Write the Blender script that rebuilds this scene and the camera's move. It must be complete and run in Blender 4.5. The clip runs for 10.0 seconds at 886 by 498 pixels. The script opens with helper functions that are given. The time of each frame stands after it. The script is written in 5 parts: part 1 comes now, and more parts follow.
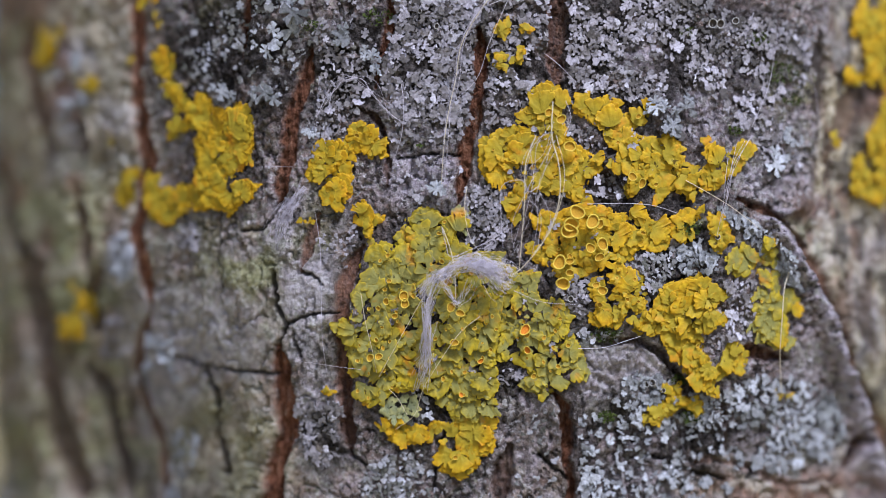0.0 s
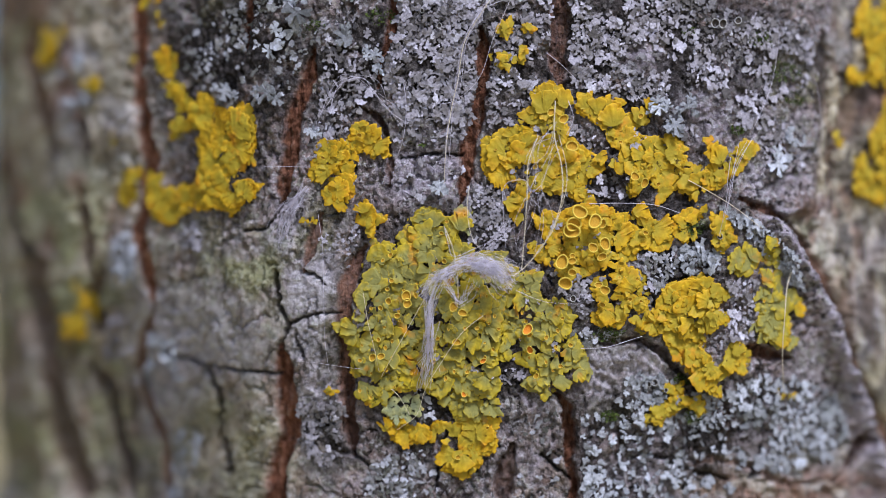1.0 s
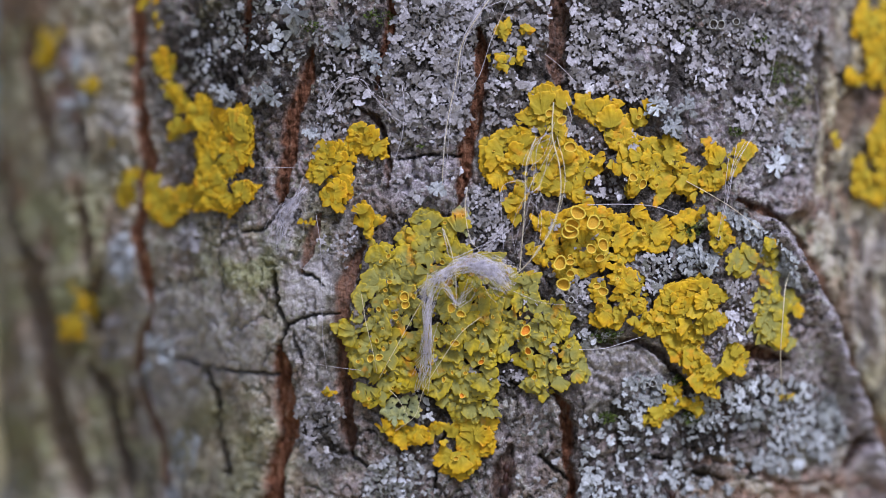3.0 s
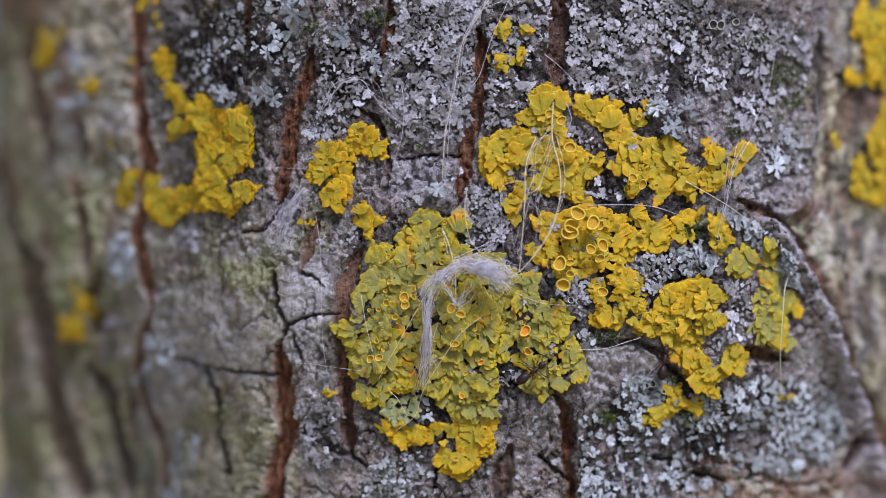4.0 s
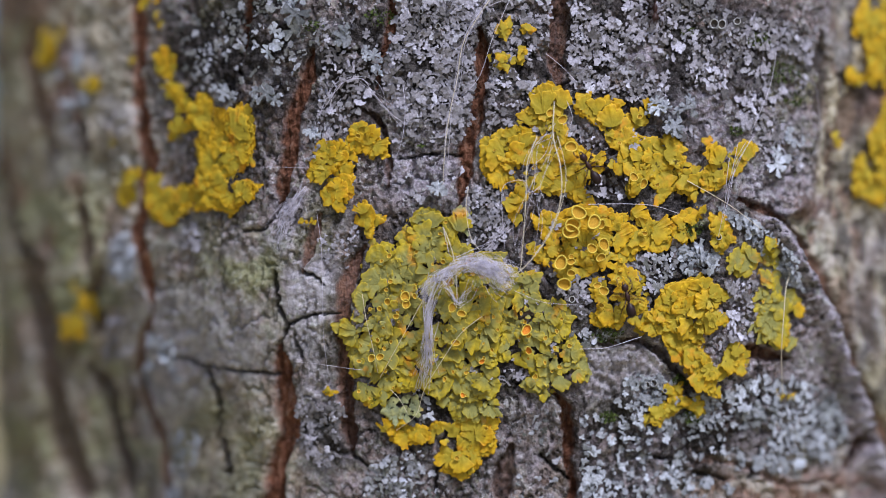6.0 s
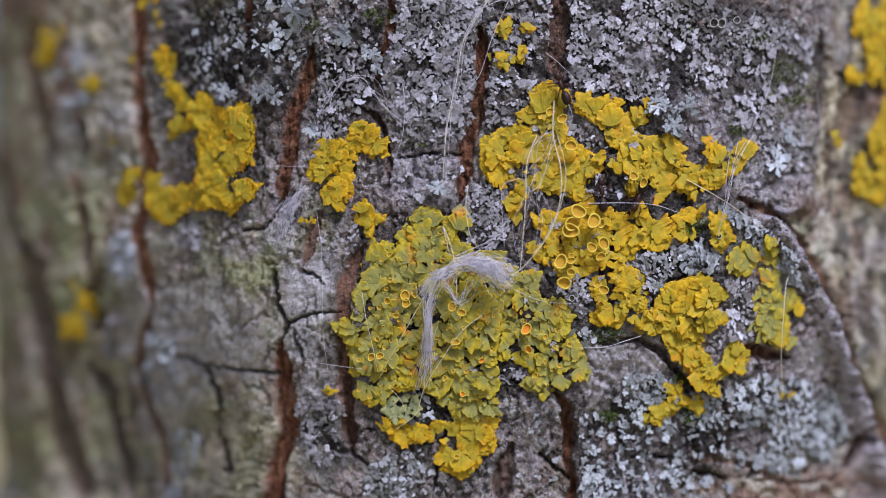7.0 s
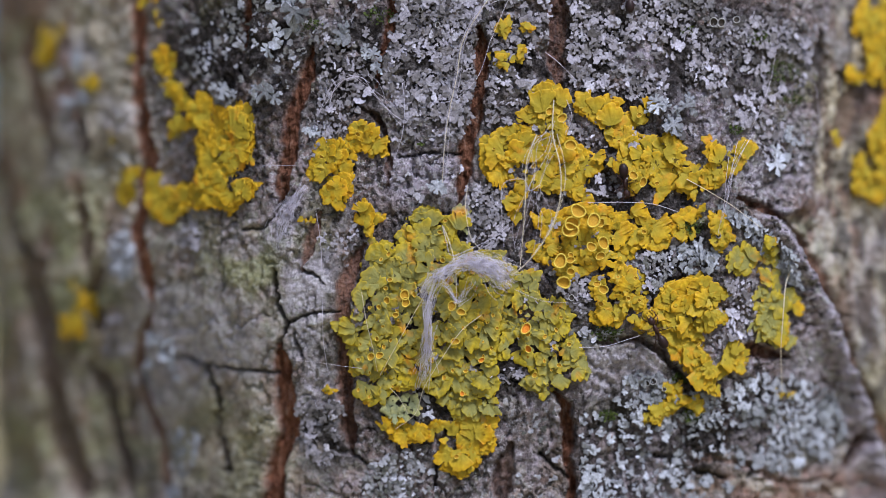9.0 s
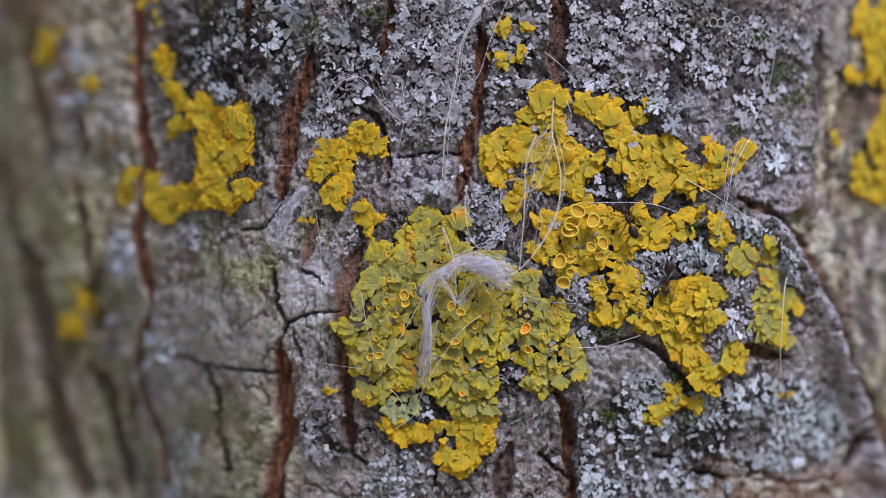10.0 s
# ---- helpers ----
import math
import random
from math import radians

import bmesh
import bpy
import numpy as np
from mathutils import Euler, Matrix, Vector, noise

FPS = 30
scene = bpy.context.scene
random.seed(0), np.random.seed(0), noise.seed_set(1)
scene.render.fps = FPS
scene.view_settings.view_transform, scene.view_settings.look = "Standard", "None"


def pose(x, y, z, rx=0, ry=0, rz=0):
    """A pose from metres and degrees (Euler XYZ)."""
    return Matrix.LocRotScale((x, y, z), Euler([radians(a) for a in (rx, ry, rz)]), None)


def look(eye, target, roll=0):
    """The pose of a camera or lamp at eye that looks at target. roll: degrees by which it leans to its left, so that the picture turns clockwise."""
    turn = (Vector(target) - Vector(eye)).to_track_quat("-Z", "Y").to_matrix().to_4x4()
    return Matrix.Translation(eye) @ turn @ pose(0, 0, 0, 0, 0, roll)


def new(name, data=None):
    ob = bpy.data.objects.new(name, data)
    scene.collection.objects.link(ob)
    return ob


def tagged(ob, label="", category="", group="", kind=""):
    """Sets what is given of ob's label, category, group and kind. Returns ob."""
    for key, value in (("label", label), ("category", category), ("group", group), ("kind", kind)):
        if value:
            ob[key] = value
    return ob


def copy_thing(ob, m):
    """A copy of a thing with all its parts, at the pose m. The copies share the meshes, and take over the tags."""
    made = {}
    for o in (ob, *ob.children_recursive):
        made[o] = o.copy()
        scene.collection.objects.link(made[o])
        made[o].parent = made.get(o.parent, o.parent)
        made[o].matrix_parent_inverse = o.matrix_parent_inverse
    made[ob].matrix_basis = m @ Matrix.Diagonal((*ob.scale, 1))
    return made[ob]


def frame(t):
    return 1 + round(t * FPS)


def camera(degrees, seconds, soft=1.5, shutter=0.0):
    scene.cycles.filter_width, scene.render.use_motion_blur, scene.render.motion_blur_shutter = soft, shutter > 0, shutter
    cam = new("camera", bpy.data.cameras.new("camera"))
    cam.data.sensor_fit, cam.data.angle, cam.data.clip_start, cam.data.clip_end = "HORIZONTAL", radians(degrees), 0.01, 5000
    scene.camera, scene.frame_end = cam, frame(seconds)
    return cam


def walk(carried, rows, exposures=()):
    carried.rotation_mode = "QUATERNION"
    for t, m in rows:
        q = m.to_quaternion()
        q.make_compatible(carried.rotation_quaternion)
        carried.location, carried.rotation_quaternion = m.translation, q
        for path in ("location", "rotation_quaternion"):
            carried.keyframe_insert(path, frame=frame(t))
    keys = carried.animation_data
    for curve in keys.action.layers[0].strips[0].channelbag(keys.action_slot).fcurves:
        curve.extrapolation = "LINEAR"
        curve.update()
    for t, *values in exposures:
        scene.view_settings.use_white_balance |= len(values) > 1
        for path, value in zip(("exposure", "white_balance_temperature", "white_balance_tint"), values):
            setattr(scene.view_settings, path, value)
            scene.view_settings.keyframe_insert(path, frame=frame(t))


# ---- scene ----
# All lengths of the plan are in units of 0.0574 mm, measured on the upright plane that touches the trunk's front:
# u runs to the right (784 is the middle), v runs down (441 is the middle), heights above the bark are in mm.
U = 0.0000574
Z0 = 1.30
EYE = Vector((0.0, -0.2315, Z0))
cam = camera(22.0, 10.0, soft=0.95, shutter=0.5)
cam.data.dof.use_dof = True
cam.data.dof.focus_distance = 0.2317
cam.data.dof.aperture_fstop = 6.3


def aim(du, dv):
    """The camera's pose when the view has slid by du to the right and dv down."""
    return look(EYE, (-du * U, 0.0, Z0 + dv * U))


walk(cam, [(0.0, aim(-1.5, -0.5)), (0.5, aim(-0.5, -1.2)), (1.0, aim(2.8, -1.0)), (1.5, aim(1.5, 0.3)), (2.0, aim(2.8, 0.4)),
           (2.5, aim(0.6, 0.5)), (4.0, aim(-1.0, 1.6)), (4.5, aim(-0.8, 0.6)), (5.0, aim(0.0, 0.4)), (5.5, aim(1.0, 0.4)),
           (7.0, aim(0.6, -1.7)), (7.5, aim(0.9, -2.6)), (8.0, aim(0.6, -2.6)), (8.5, aim(0.6, -2.6)), (9.0, aim(0.0, -2.6)),
           (9.5, aim(-0.6, -2.6)), (10.0, aim(-0.8, -2.3))],
     exposures=[(0.0, 0.38, 5740, 18), (10.0, 0.31, 5740, 18)])

# ---- light: an overcast sky ----
world = bpy.data.worlds.new("overcast_sky")
scene.world = world
world.use_nodes = True
wn, wl = world.node_tree.nodes, world.node_tree.links
sky = wn.new("ShaderNodeTexSky")
sky.sky_type = "NISHITA"
sky.sun_disc = False
sky.sun_elevation, sky.sun_rotation = radians(57), radians(155)
sky.air_density, sky.dust_density, sky.ozone_density = 1.0, 3.0, 1.5
wl.new(sky.outputs[0], wn["Background"].inputs[0])
wn["Background"].inputs[1].default_value = 0.066
sun = new("sun", bpy.data.lights.new("sun", "SUN"))
sun.data.energy, sun.data.angle, sun.data.color = 3.0, radians(16), (1.0, 0.97, 0.94)
sun.matrix_basis = look((0.95, -1.75, 4.0), (0.0, 0.0, 1.3))


# ---- materials ----
def mat(name, rough=0.8, spec=0.3):
    m = bpy.data.materials.new(name)
    m.use_nodes = True
    n, l = m.node_tree.nodes, m.node_tree.links
    b = n["Principled BSDF"]
    b.inputs["Roughness"].default_value = rough
    b.inputs["Specular IOR Level"].default_value = spec
    return m, n, l, b


def coords(n, l, space, scale):
    c = n.new("ShaderNodeTexCoord")
    s = n.new("ShaderNodeMapping")
    s.inputs["Scale"].default_value = scale
    l.new(c.outputs[space], s.inputs["Vector"])
    return s.outputs[0]


def grain(n, l, vec, scale, detail=5.0, rough=0.6):
    t = n.new("ShaderNodeTexNoise")
    t.inputs["Scale"].default_value = scale
    t.inputs["Detail"].default_value = detail
    t.inputs["Roughness"].default_value = rough
    l.new(vec, t.inputs["Vector"])
    return t.outputs["Fac"]


def ramp(n, l, fac, stops):
    r = n.new("ShaderNodeValToRGB")
    e = r.color_ramp.elements
    while len(e) < len(stops):
        e.new(0.5)
    for k, (p, c) in zip(e, stops):
        k.position, k.color = p, (*c, 1)
    l.new(fac, r.inputs[0])
    return r.outputs[0]


def blend(n, l, fac, a, b, how="MIX"):
    x = n.new("ShaderNodeMix")
    x.data_type, x.blend_type = "RGBA", how
    for s, v in ((x.inputs[0], fac), (x.inputs[6], a), (x.inputs[7], b)):
        if isinstance(v, bpy.types.NodeSocket):
            l.new(v, s)
        else:
            s.default_value = v if isinstance(v, float) else (*v, 1)
    return x.outputs[2]


def attr(n, name):
    a = n.new("ShaderNodeAttribute")
    a.attribute_name = name
    return a.outputs["Fac"]


def math_node(n, l, op, a, b):
    x = n.new("ShaderNodeMath")
    x.operation, x.use_clamp = op, True
    for s, v in zip(x.inputs, (a, b)):
        if isinstance(v, bpy.types.NodeSocket):
            l.new(v, s)
        else:
            s.default_value = v
    return x.outputs[0]


def bump(n, l, b, height, mm, strength=1.0):
    k = n.new("ShaderNodeBump")
    k.inputs["Strength"].default_value = strength
    k.inputs["Distance"].default_value = mm / 1000
    l.new(height, k.inputs["Height"])
    l.new(k.outputs[0], b.inputs["Normal"])
    return k


def make_bark():
    m, n, l, b = mat("bark", 0.9, 0.1)
    o = coords(n, l, "Object", (1, 1, 1))
    fine, mid, big = grain(n, l, o, 2300, 7, 0.75), grain(n, l, o, 600, 5, 0.65), grain(n, l, o, 160, 4)
    warm = grain(n, l, o, 330, 5, 0.65)

    def granules(shift, scale, lo, hi, where):
        """Small crusty grains that gather where the coarse noise is high."""
        c = n.new("ShaderNodeTexCoord")
        s = n.new("ShaderNodeMapping")
        s.inputs["Location"].default_value = (shift, 0.3 * shift, 0.7 * shift)
        l.new(c.outputs["Object"], s.inputs["Vector"])
        g = ramp(n, l, grain(n, l, s.outputs[0], scale, 2.5, 0.6), [(lo, (0, 0, 0)), (hi, (1, 1, 1))])
        w = ramp(n, l, grain(n, l, s.outputs[0], scale * 0.15, 3, 0.6), [(where - 0.12, (0.12, 0.12, 0.12)), (where + 0.1, (1, 1, 1))])
        return blend(n, l, 1.0, g, w, "MULTIPLY")

    white, sage, pits, brown, lilac = (granules(0.11, 1900, 0.54, 0.60, 0.47), granules(0.37, 1300, 0.52, 0.60, 0.52), granules(0.53, 1500, 0.54, 0.60, 0.46),
                                       granules(0.71, 1000, 0.53, 0.62, 0.53), granules(0.93, 900, 0.50, 0.60, 0.50))
    grey = ramp(n, l, mid, [(0.25, (0.07, 0.064, 0.064)), (0.40, (0.25, 0.232, 0.238)), (0.55, (0.48, 0.455, 0.475)), (0.78, (0.66, 0.63, 0.67))])
    grey = blend(n, l, math_node(n, l, "MULTIPLY", ramp(n, l, big, [(0.4, (0, 0, 0)), (0.65, (1, 1, 1))]), 0.5), grey, (0.25, 0.205, 0.19))
    grey = blend(n, l, math_node(n, l, "MULTIPLY", ramp(n, l, warm, [(0.42, (0, 0, 0)), (0.6, (1, 1, 1))]), 0.7), grey, blend(n, l, 1.0, grey, (1.15, 0.88, 0.74), "MULTIPLY"))
    beige = ramp(n, l, mid, [(0.3, (0.29, 0.215, 0.145)), (0.46, (0.62, 0.52, 0.385)), (0.66, (0.84, 0.75, 0.61))])
    grey = blend(n, l, attr(n, "tan"), grey, beige)
    alga = ramp(n, l, mid, [(0.3, (0.14, 0.135, 0.05)), (0.55, (0.39, 0.39, 0.20)), (0.75, (0.53, 0.53, 0.37))])
    col = blend(n, l, attr(n, "algae"), grey, alga)
    pale = ramp(n, l, mid, [(0.32, (0.33, 0.305, 0.345)), (0.48, (0.58, 0.53, 0.63)), (0.68, (0.78, 0.735, 0.84))])
    col = blend(n, l, attr(n, "pale"), col, pale)
    plain = blend(n, l, math_node(n, l, "MULTIPLY", sage, 0.35), col, (0.40, 0.42, 0.33))
    plain = blend(n, l, math_node(n, l, "MULTIPLY", brown, 0.4), plain, (0.21, 0.15, 0.10))
    col = blend(n, l, math_node(n, l, "MULTIPLY", lilac, 0.55), col, (0.56, 0.51, 0.60))
    col = blend(n, l, math_node(n, l, "MULTIPLY", brown, 0.6), col, (0.21, 0.135, 0.10))
    col = blend(n, l, math_node(n, l, "MULTIPLY", sage, 0.6), col, (0.40, 0.43, 0.32))
    col = blend(n, l, math_node(n, l, "MULTIPLY", white, 0.85), col, (0.78, 0.78, 0.82))
    col = blend(n, l, math_node(n, l, "MULTIPLY", pits, 0.85), col, (0.05, 0.042, 0.04))
    col = blend(n, l, 0.55, col, ramp(n, l, fine, [(0.36, (0.2, 0.2, 0.2)), (0.5, (0.9, 0.9, 0.9)), (0.62, (1.5, 1.5, 1.5))]), "MULTIPLY")
    plain = blend(n, l, 0.4, plain, ramp(n, l, fine, [(0.36, (0.35, 0.35, 0.35)), (0.5, (0.95, 0.95, 0.95)), (0.62, (1.3, 1.3, 1.3))]), "MULTIPLY")
    plain = blend(n, l, 1.0, plain, (0.80, 0.85, 0.77), "MULTIPLY")
    col = blend(n, l, attr(n, "calm"), col, plain)
    streak = grain(n, l, coords(n, l, "Object", (1, 1, 0.22)), 1500, 6, 0.7)
    rust = ramp(n, l, streak, [(0.3, (0.03, 0.015, 0.010)), (0.45, (0.15, 0.064, 0.038)), (0.56, (0.30, 0.14, 0.085)), (0.72, (0.42, 0.31, 0.25))])
    rust = blend(n, l, math_node(n, l, "MULTIPLY", pits, 0.6), rust, (0.03, 0.02, 0.017))
    col = blend(n, l, attr(n, "rust"), col, rust)
    # near-black: shade painted into recesses and lichen gaps, and the dark blotches
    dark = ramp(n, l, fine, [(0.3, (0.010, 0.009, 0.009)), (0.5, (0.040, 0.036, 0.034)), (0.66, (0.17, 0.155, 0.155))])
    col = blend(n, l, attr(n, "shade_blotch"), col, dark)
    l.new(col, b.inputs["Base Color"])
    h = n.new("ShaderNodeMath")
    h.operation = "ADD"
    l.new(fine, h.inputs[0])
    l.new(mid, h.inputs[1])
    h2 = n.new("ShaderNodeMath")
    h2.operation = "MULTIPLY_ADD"
    l.new(white, h2.inputs[0])
    h2.inputs[1].default_value = 0.35
    l.new(h.outputs[0], h2.inputs[2])
    h3 = n.new("ShaderNodeMath")
    h3.operation = "MULTIPLY_ADD"
    l.new(pits, h3.inputs[0])
    h3.inputs[1].default_value = -0.4
    l.new(h2.outputs[0], h3.inputs[2])
    k = bump(n, l, b, h3.outputs[0], 0.7)
    l.new(math_node(n, l, "SUBTRACT", 1.0, math_node(n, l, "MULTIPLY", attr(n, "calm"), 0.6)), k.inputs["Strength"])
    return m


def make_foliose(name, lo, mid_c, hi, green):
    """Yellow leafy lichen: smooth and matt, greener towards the lobes' bases and from place to place, golden at the tips, with a thin bright margin."""
    m, n, l, b = mat(name, 0.6, 0.22)
    o = coords(n, l, "Object", (1, 1, 1))
    info = n.new("ShaderNodeObjectInfo")
    g = n.new("ShaderNodeNewGeometry")
    s = grain(n, l, o, 2.6, 3, 0.5)
    region = grain(n, l, g.outputs["Position"], 130, 3, 0.6)
    c = ramp(n, l, s, [(0.32, lo), (0.5, mid_c), (0.7, hi)])
    shade = n.new("ShaderNodeMath")
    shade.operation = "MULTIPLY_ADD"
    l.new(attr(n, "tip"), shade.inputs[0])
    shade.inputs[1].default_value = -0.55
    mixed = n.new("ShaderNodeMath")
    l.new(region, mixed.inputs[0])
    l.new(math_node(n, l, "MULTIPLY", info.outputs["Random"], 0.28), mixed.inputs[1])
    l.new(mixed.outputs[0], shade.inputs[2])
    c = blend(n, l, math_node(n, l, "MULTIPLY", ramp(n, l, shade.outputs[0], [(0.10, (0, 0, 0)), (0.48, (1, 1, 1))]), 0.88), c, green)
    c = blend(n, l, math_node(n, l, "MULTIPLY", attr(n, "margin"), 0.55), c, hi)
    f = grain(n, l, g.outputs["Position"], 3000, 3, 0.55)
    c = blend(n, l, 0.6, c, ramp(n, l, f, [(0.3, (0.78, 0.77, 0.72)), (0.5, (1.0, 1.0, 1.0)), (0.7, (1.1, 1.1, 1.08))]), "MULTIPLY")
    pores = ramp(n, l, grain(n, l, g.outputs["Position"], 1300, 2, 0.5), [(0.265, (0.1, 0.08, 0.05)), (0.30, (1, 1, 1))])
    c = blend(n, l, 0.85, c, pores, "MULTIPLY")
    orange = ramp(n, l, grain(n, l, g.outputs["Position"], 380, 3, 0.6), [(0.60, (0, 0, 0)), (0.70, (1, 1, 1))])
    c = blend(n, l, math_node(n, l, "MULTIPLY", orange, 0.65), c, (0.70, 0.30, 0.012))
    l.new(c, b.inputs["Base Color"])
    bump(n, l, b, grain(n, l, g.outputs["Position"], 900, 3, 0.55), 0.2, 0.6)
    return m


def make_grey(name, stops):
    """Small grey lobes: each its own tone, finely granular."""
    m, n, l, b = mat(name, 0.9, 0.1)
    info = n.new("ShaderNodeObjectInfo")
    g = n.new("ShaderNodeNewGeometry")
    f = grain(n, l, g.outputs["Position"], 4200, 4, 0.65)
    w = n.new("ShaderNodeMath")
    w.operation = "FRACT"
    a = n.new("ShaderNodeMath")
    l.new(info.outputs["Random"], a.inputs[0])
    l.new(g.outputs["Random Per Island"], a.inputs[1])
    l.new(a.outputs[0], w.inputs[0])
    c = ramp(n, l, w.outputs[0], stops)
    region = grain(n, l, g.outputs["Position"], 190, 4, 0.6)
    c = blend(n, l, 0.85, c, ramp(n, l, region, [(0.34, (0.42, 0.42, 0.38)), (0.5, (0.85, 0.84, 0.82)), (0.66, (1.1, 1.1, 1.12))]), "MULTIPLY")
    c = blend(n, l, 0.75, c, ramp(n, l, f, [(0.3, (0.5, 0.5, 0.5)), (0.7, (1.3, 1.3, 1.3))]), "MULTIPLY")
    l.new(c, b.inputs["Base Color"])
    bump(n, l, b, f, 0.15)
    return m


def make_plain(name, c0, c1, scale, rough=0.7, spec=0.3, mm=0.05):
    m, n, l, b = mat(name, rough, spec)
    f = grain(n, l, coords(n, l, "Object", (1, 1, 1)), scale, 4)
    l.new(ramp(n, l, f, [(0.3, c0), (0.7, c1)]), b.inputs["Base Color"])
    bump(n, l, b, f, mm)
    return m


BARK = make_bark()
GOLD = make_foliose("gold_lichen", (0.42, 0.23, 0.004), (0.55, 0.325, 0.005), (0.66, 0.43, 0.008), (0.36, 0.30, 0.026))
OLIVE = make_foliose("olive_lichen", (0.29, 0.24, 0.020), (0.39, 0.32, 0.018), (0.57, 0.42, 0.012), (0.25, 0.255, 0.085))
MINT = make_foliose("mint_lichen", (0.27, 0.29, 0.12), (0.36, 0.38, 0.18), (0.48, 0.48, 0.20), (0.26, 0.30, 0.18))
MOSS = make_plain("moss", (0.02, 0.035, 0.008), (0.10, 0.14, 0.03), 2500, 0.8, 0.2, 0.05)
GREY = make_grey("grey_lichen", [(0.0, (0.12, 0.115, 0.115)), (0.25, (0.29, 0.28, 0.295)), (0.6, (0.44, 0.43, 0.495)), (0.9, (0.565, 0.56, 0.65)), (1.0, (0.71, 0.72, 0.83))])
SAGE = make_grey("sage_lichen", [(0.0, (0.11, 0.115, 0.10)), (0.25, (0.27, 0.28, 0.275)), (0.6, (0.41, 0.425, 0.475)), (0.9, (0.53, 0.56, 0.63)), (1.0, (0.66, 0.69, 0.78))])
FROST = make_grey("frost_lichen", [(0.0, (0.27, 0.29, 0.32)), (0.5, (0.45, 0.485, 0.54)), (1.0, (0.62, 0.675, 0.765))])
RIM = make_plain("cup_rim", (0.60, 0.45, 0.04), (0.78, 0.62, 0.10), 6.0)
DISC = make_plain("cup_disc", (0.38, 0.21, 0.010), (0.56, 0.33, 0.018), 8.0)
ORANGE = make_plain("orange_disc", (0.55, 0.17, 0.008), (0.75, 0.28, 0.015), 8.0)
GREYRIM = make_plain("grey_cup_rim", (0.42, 0.43, 0.44), (0.62, 0.63, 0.64), 6.0)
BLACK = make_plain("grey_cup_disc", (0.03, 0.025, 0.022), (0.09, 0.075, 0.06), 8.0)
SILK = make_plain("silk", (0.40, 0.38, 0.48), (0.84, 0.82, 0.95), 700, 0.45, 0.5, 0.0)
STRAW = make_plain("straw_fibre", (0.62, 0.55, 0.40), (0.82, 0.76, 0.60), 900, 0.45, 0.5, 0.0)
DRYGRASS = make_plain("dry_grass", (0.20, 0.17, 0.07), (0.46, 0.40, 0.24), 1.3, 0.95, 0.1, 20.0)
ANT = make_plain("ant_shell", (0.022, 0.010, 0.008), (0.052, 0.021, 0.016), 900, 0.45, 0.3, 0.01)
GASTER = make_plain("ant_gaster_shell", (0.014, 0.008, 0.008), (0.034, 0.017, 0.016), 900, 0.45, 0.25, 0.01)


# ---- small tools ----
def lattice(i, j, seed):
    h = (i * 374761393 + j * 668265263 + seed * 362437) & 0x7FFFFFFF
    h = ((h ^ (h >> 13)) * 1274126177) & 0x7FFFFFFF
    return ((h ^ (h >> 16)) & 0xFFFF) / 65535.0


def vnoise(x, y, seed=0):
    """Smooth noise from 0 to 1 on arrays."""
    i, j = np.floor(x).astype(np.int64), np.floor(y).astype(np.int64)
    fx, fy = x - i, y - j
    fx, fy = fx * fx * (3 - 2 * fx), fy * fy * (3 - 2 * fy)
    a = lattice(i, j, seed) * (1 - fx) + lattice(i + 1, j, seed) * fx
    b = lattice(i, j + 1, seed) * (1 - fx) + lattice(i + 1, j + 1, seed) * fx
    return a * (1 - fy) + b * fy


def fbm(x, y, seed=0, octaves=4):
    total, amp, norm = 0.0, 1.0, 0.0
    for k in range(octaves):
        total = total + amp * vnoise(x * 2 ** k, y * 2 ** k, seed + 17 * k)
        norm += amp
        amp *= 0.55
    return total / norm


def cells(x, y, seed=0):
    """Distance to the nearest and the second nearest of scattered seeds, and the nearest one's random number."""
    i, j = np.floor(x).astype(np.int64), np.floor(y).astype(np.int64)
    d1, d2, who = np.full(x.shape, 9.0), np.full(x.shape, 9.0), np.zeros(x.shape)
    for di in (-1, 0, 1):
        for dj in (-1, 0, 1):
            a, b = i + di, j + dj
            d = np.hypot(a + lattice(a, b, seed) - x, b + lattice(a, b, seed + 5) - y)
            near = d < d1
            d2 = np.where(near, d1, np.minimum(d2, d))
            who = np.where(near, lattice(a, b, seed + 9), who)
            d1 = np.where(near, d, d1)
    return d1, d2, who


def smooth(x, a, b):
    t = np.clip((x - a) / (b - a), 0, 1)
    return t * t * (3 - 2 * t)


def to_path(u, v, path):
    """Distance from the spots (u, v) to a bent line."""
    best = np.full(np.shape(u), 1e9)
    for (ax, ay), (bx, by) in zip(path, path[1:]):
        dx, dy = bx - ax, by - ay
        t = np.clip(((u - ax) * dx + (v - ay) * dy) / (dx * dx + dy * dy), 0, 1)
        best = np.minimum(best, np.hypot(u - ax - t * dx, v - ay - t * dy))
    return best


def along_path(u, v, path):
    """Distance from the spots to a bent line, and from the nearest place on it to its nearer end."""
    best, where, run = np.full(np.shape(u), 1e9), np.zeros(np.shape(u)), 0.0
    for (ax, ay), (bx, by) in zip(path, path[1:]):
        dx, dy = bx - ax, by - ay
        size = math.hypot(dx, dy)
        t = np.clip(((u - ax) * dx + (v - ay) * dy) / (size * size), 0, 1)
        d = np.hypot(u - ax - t * dx, v - ay - t * dy)
        where = np.where(d < best, run + t * size, where)
        best = np.minimum(best, d)
        run += size
    return best, np.minimum(where, run - where)


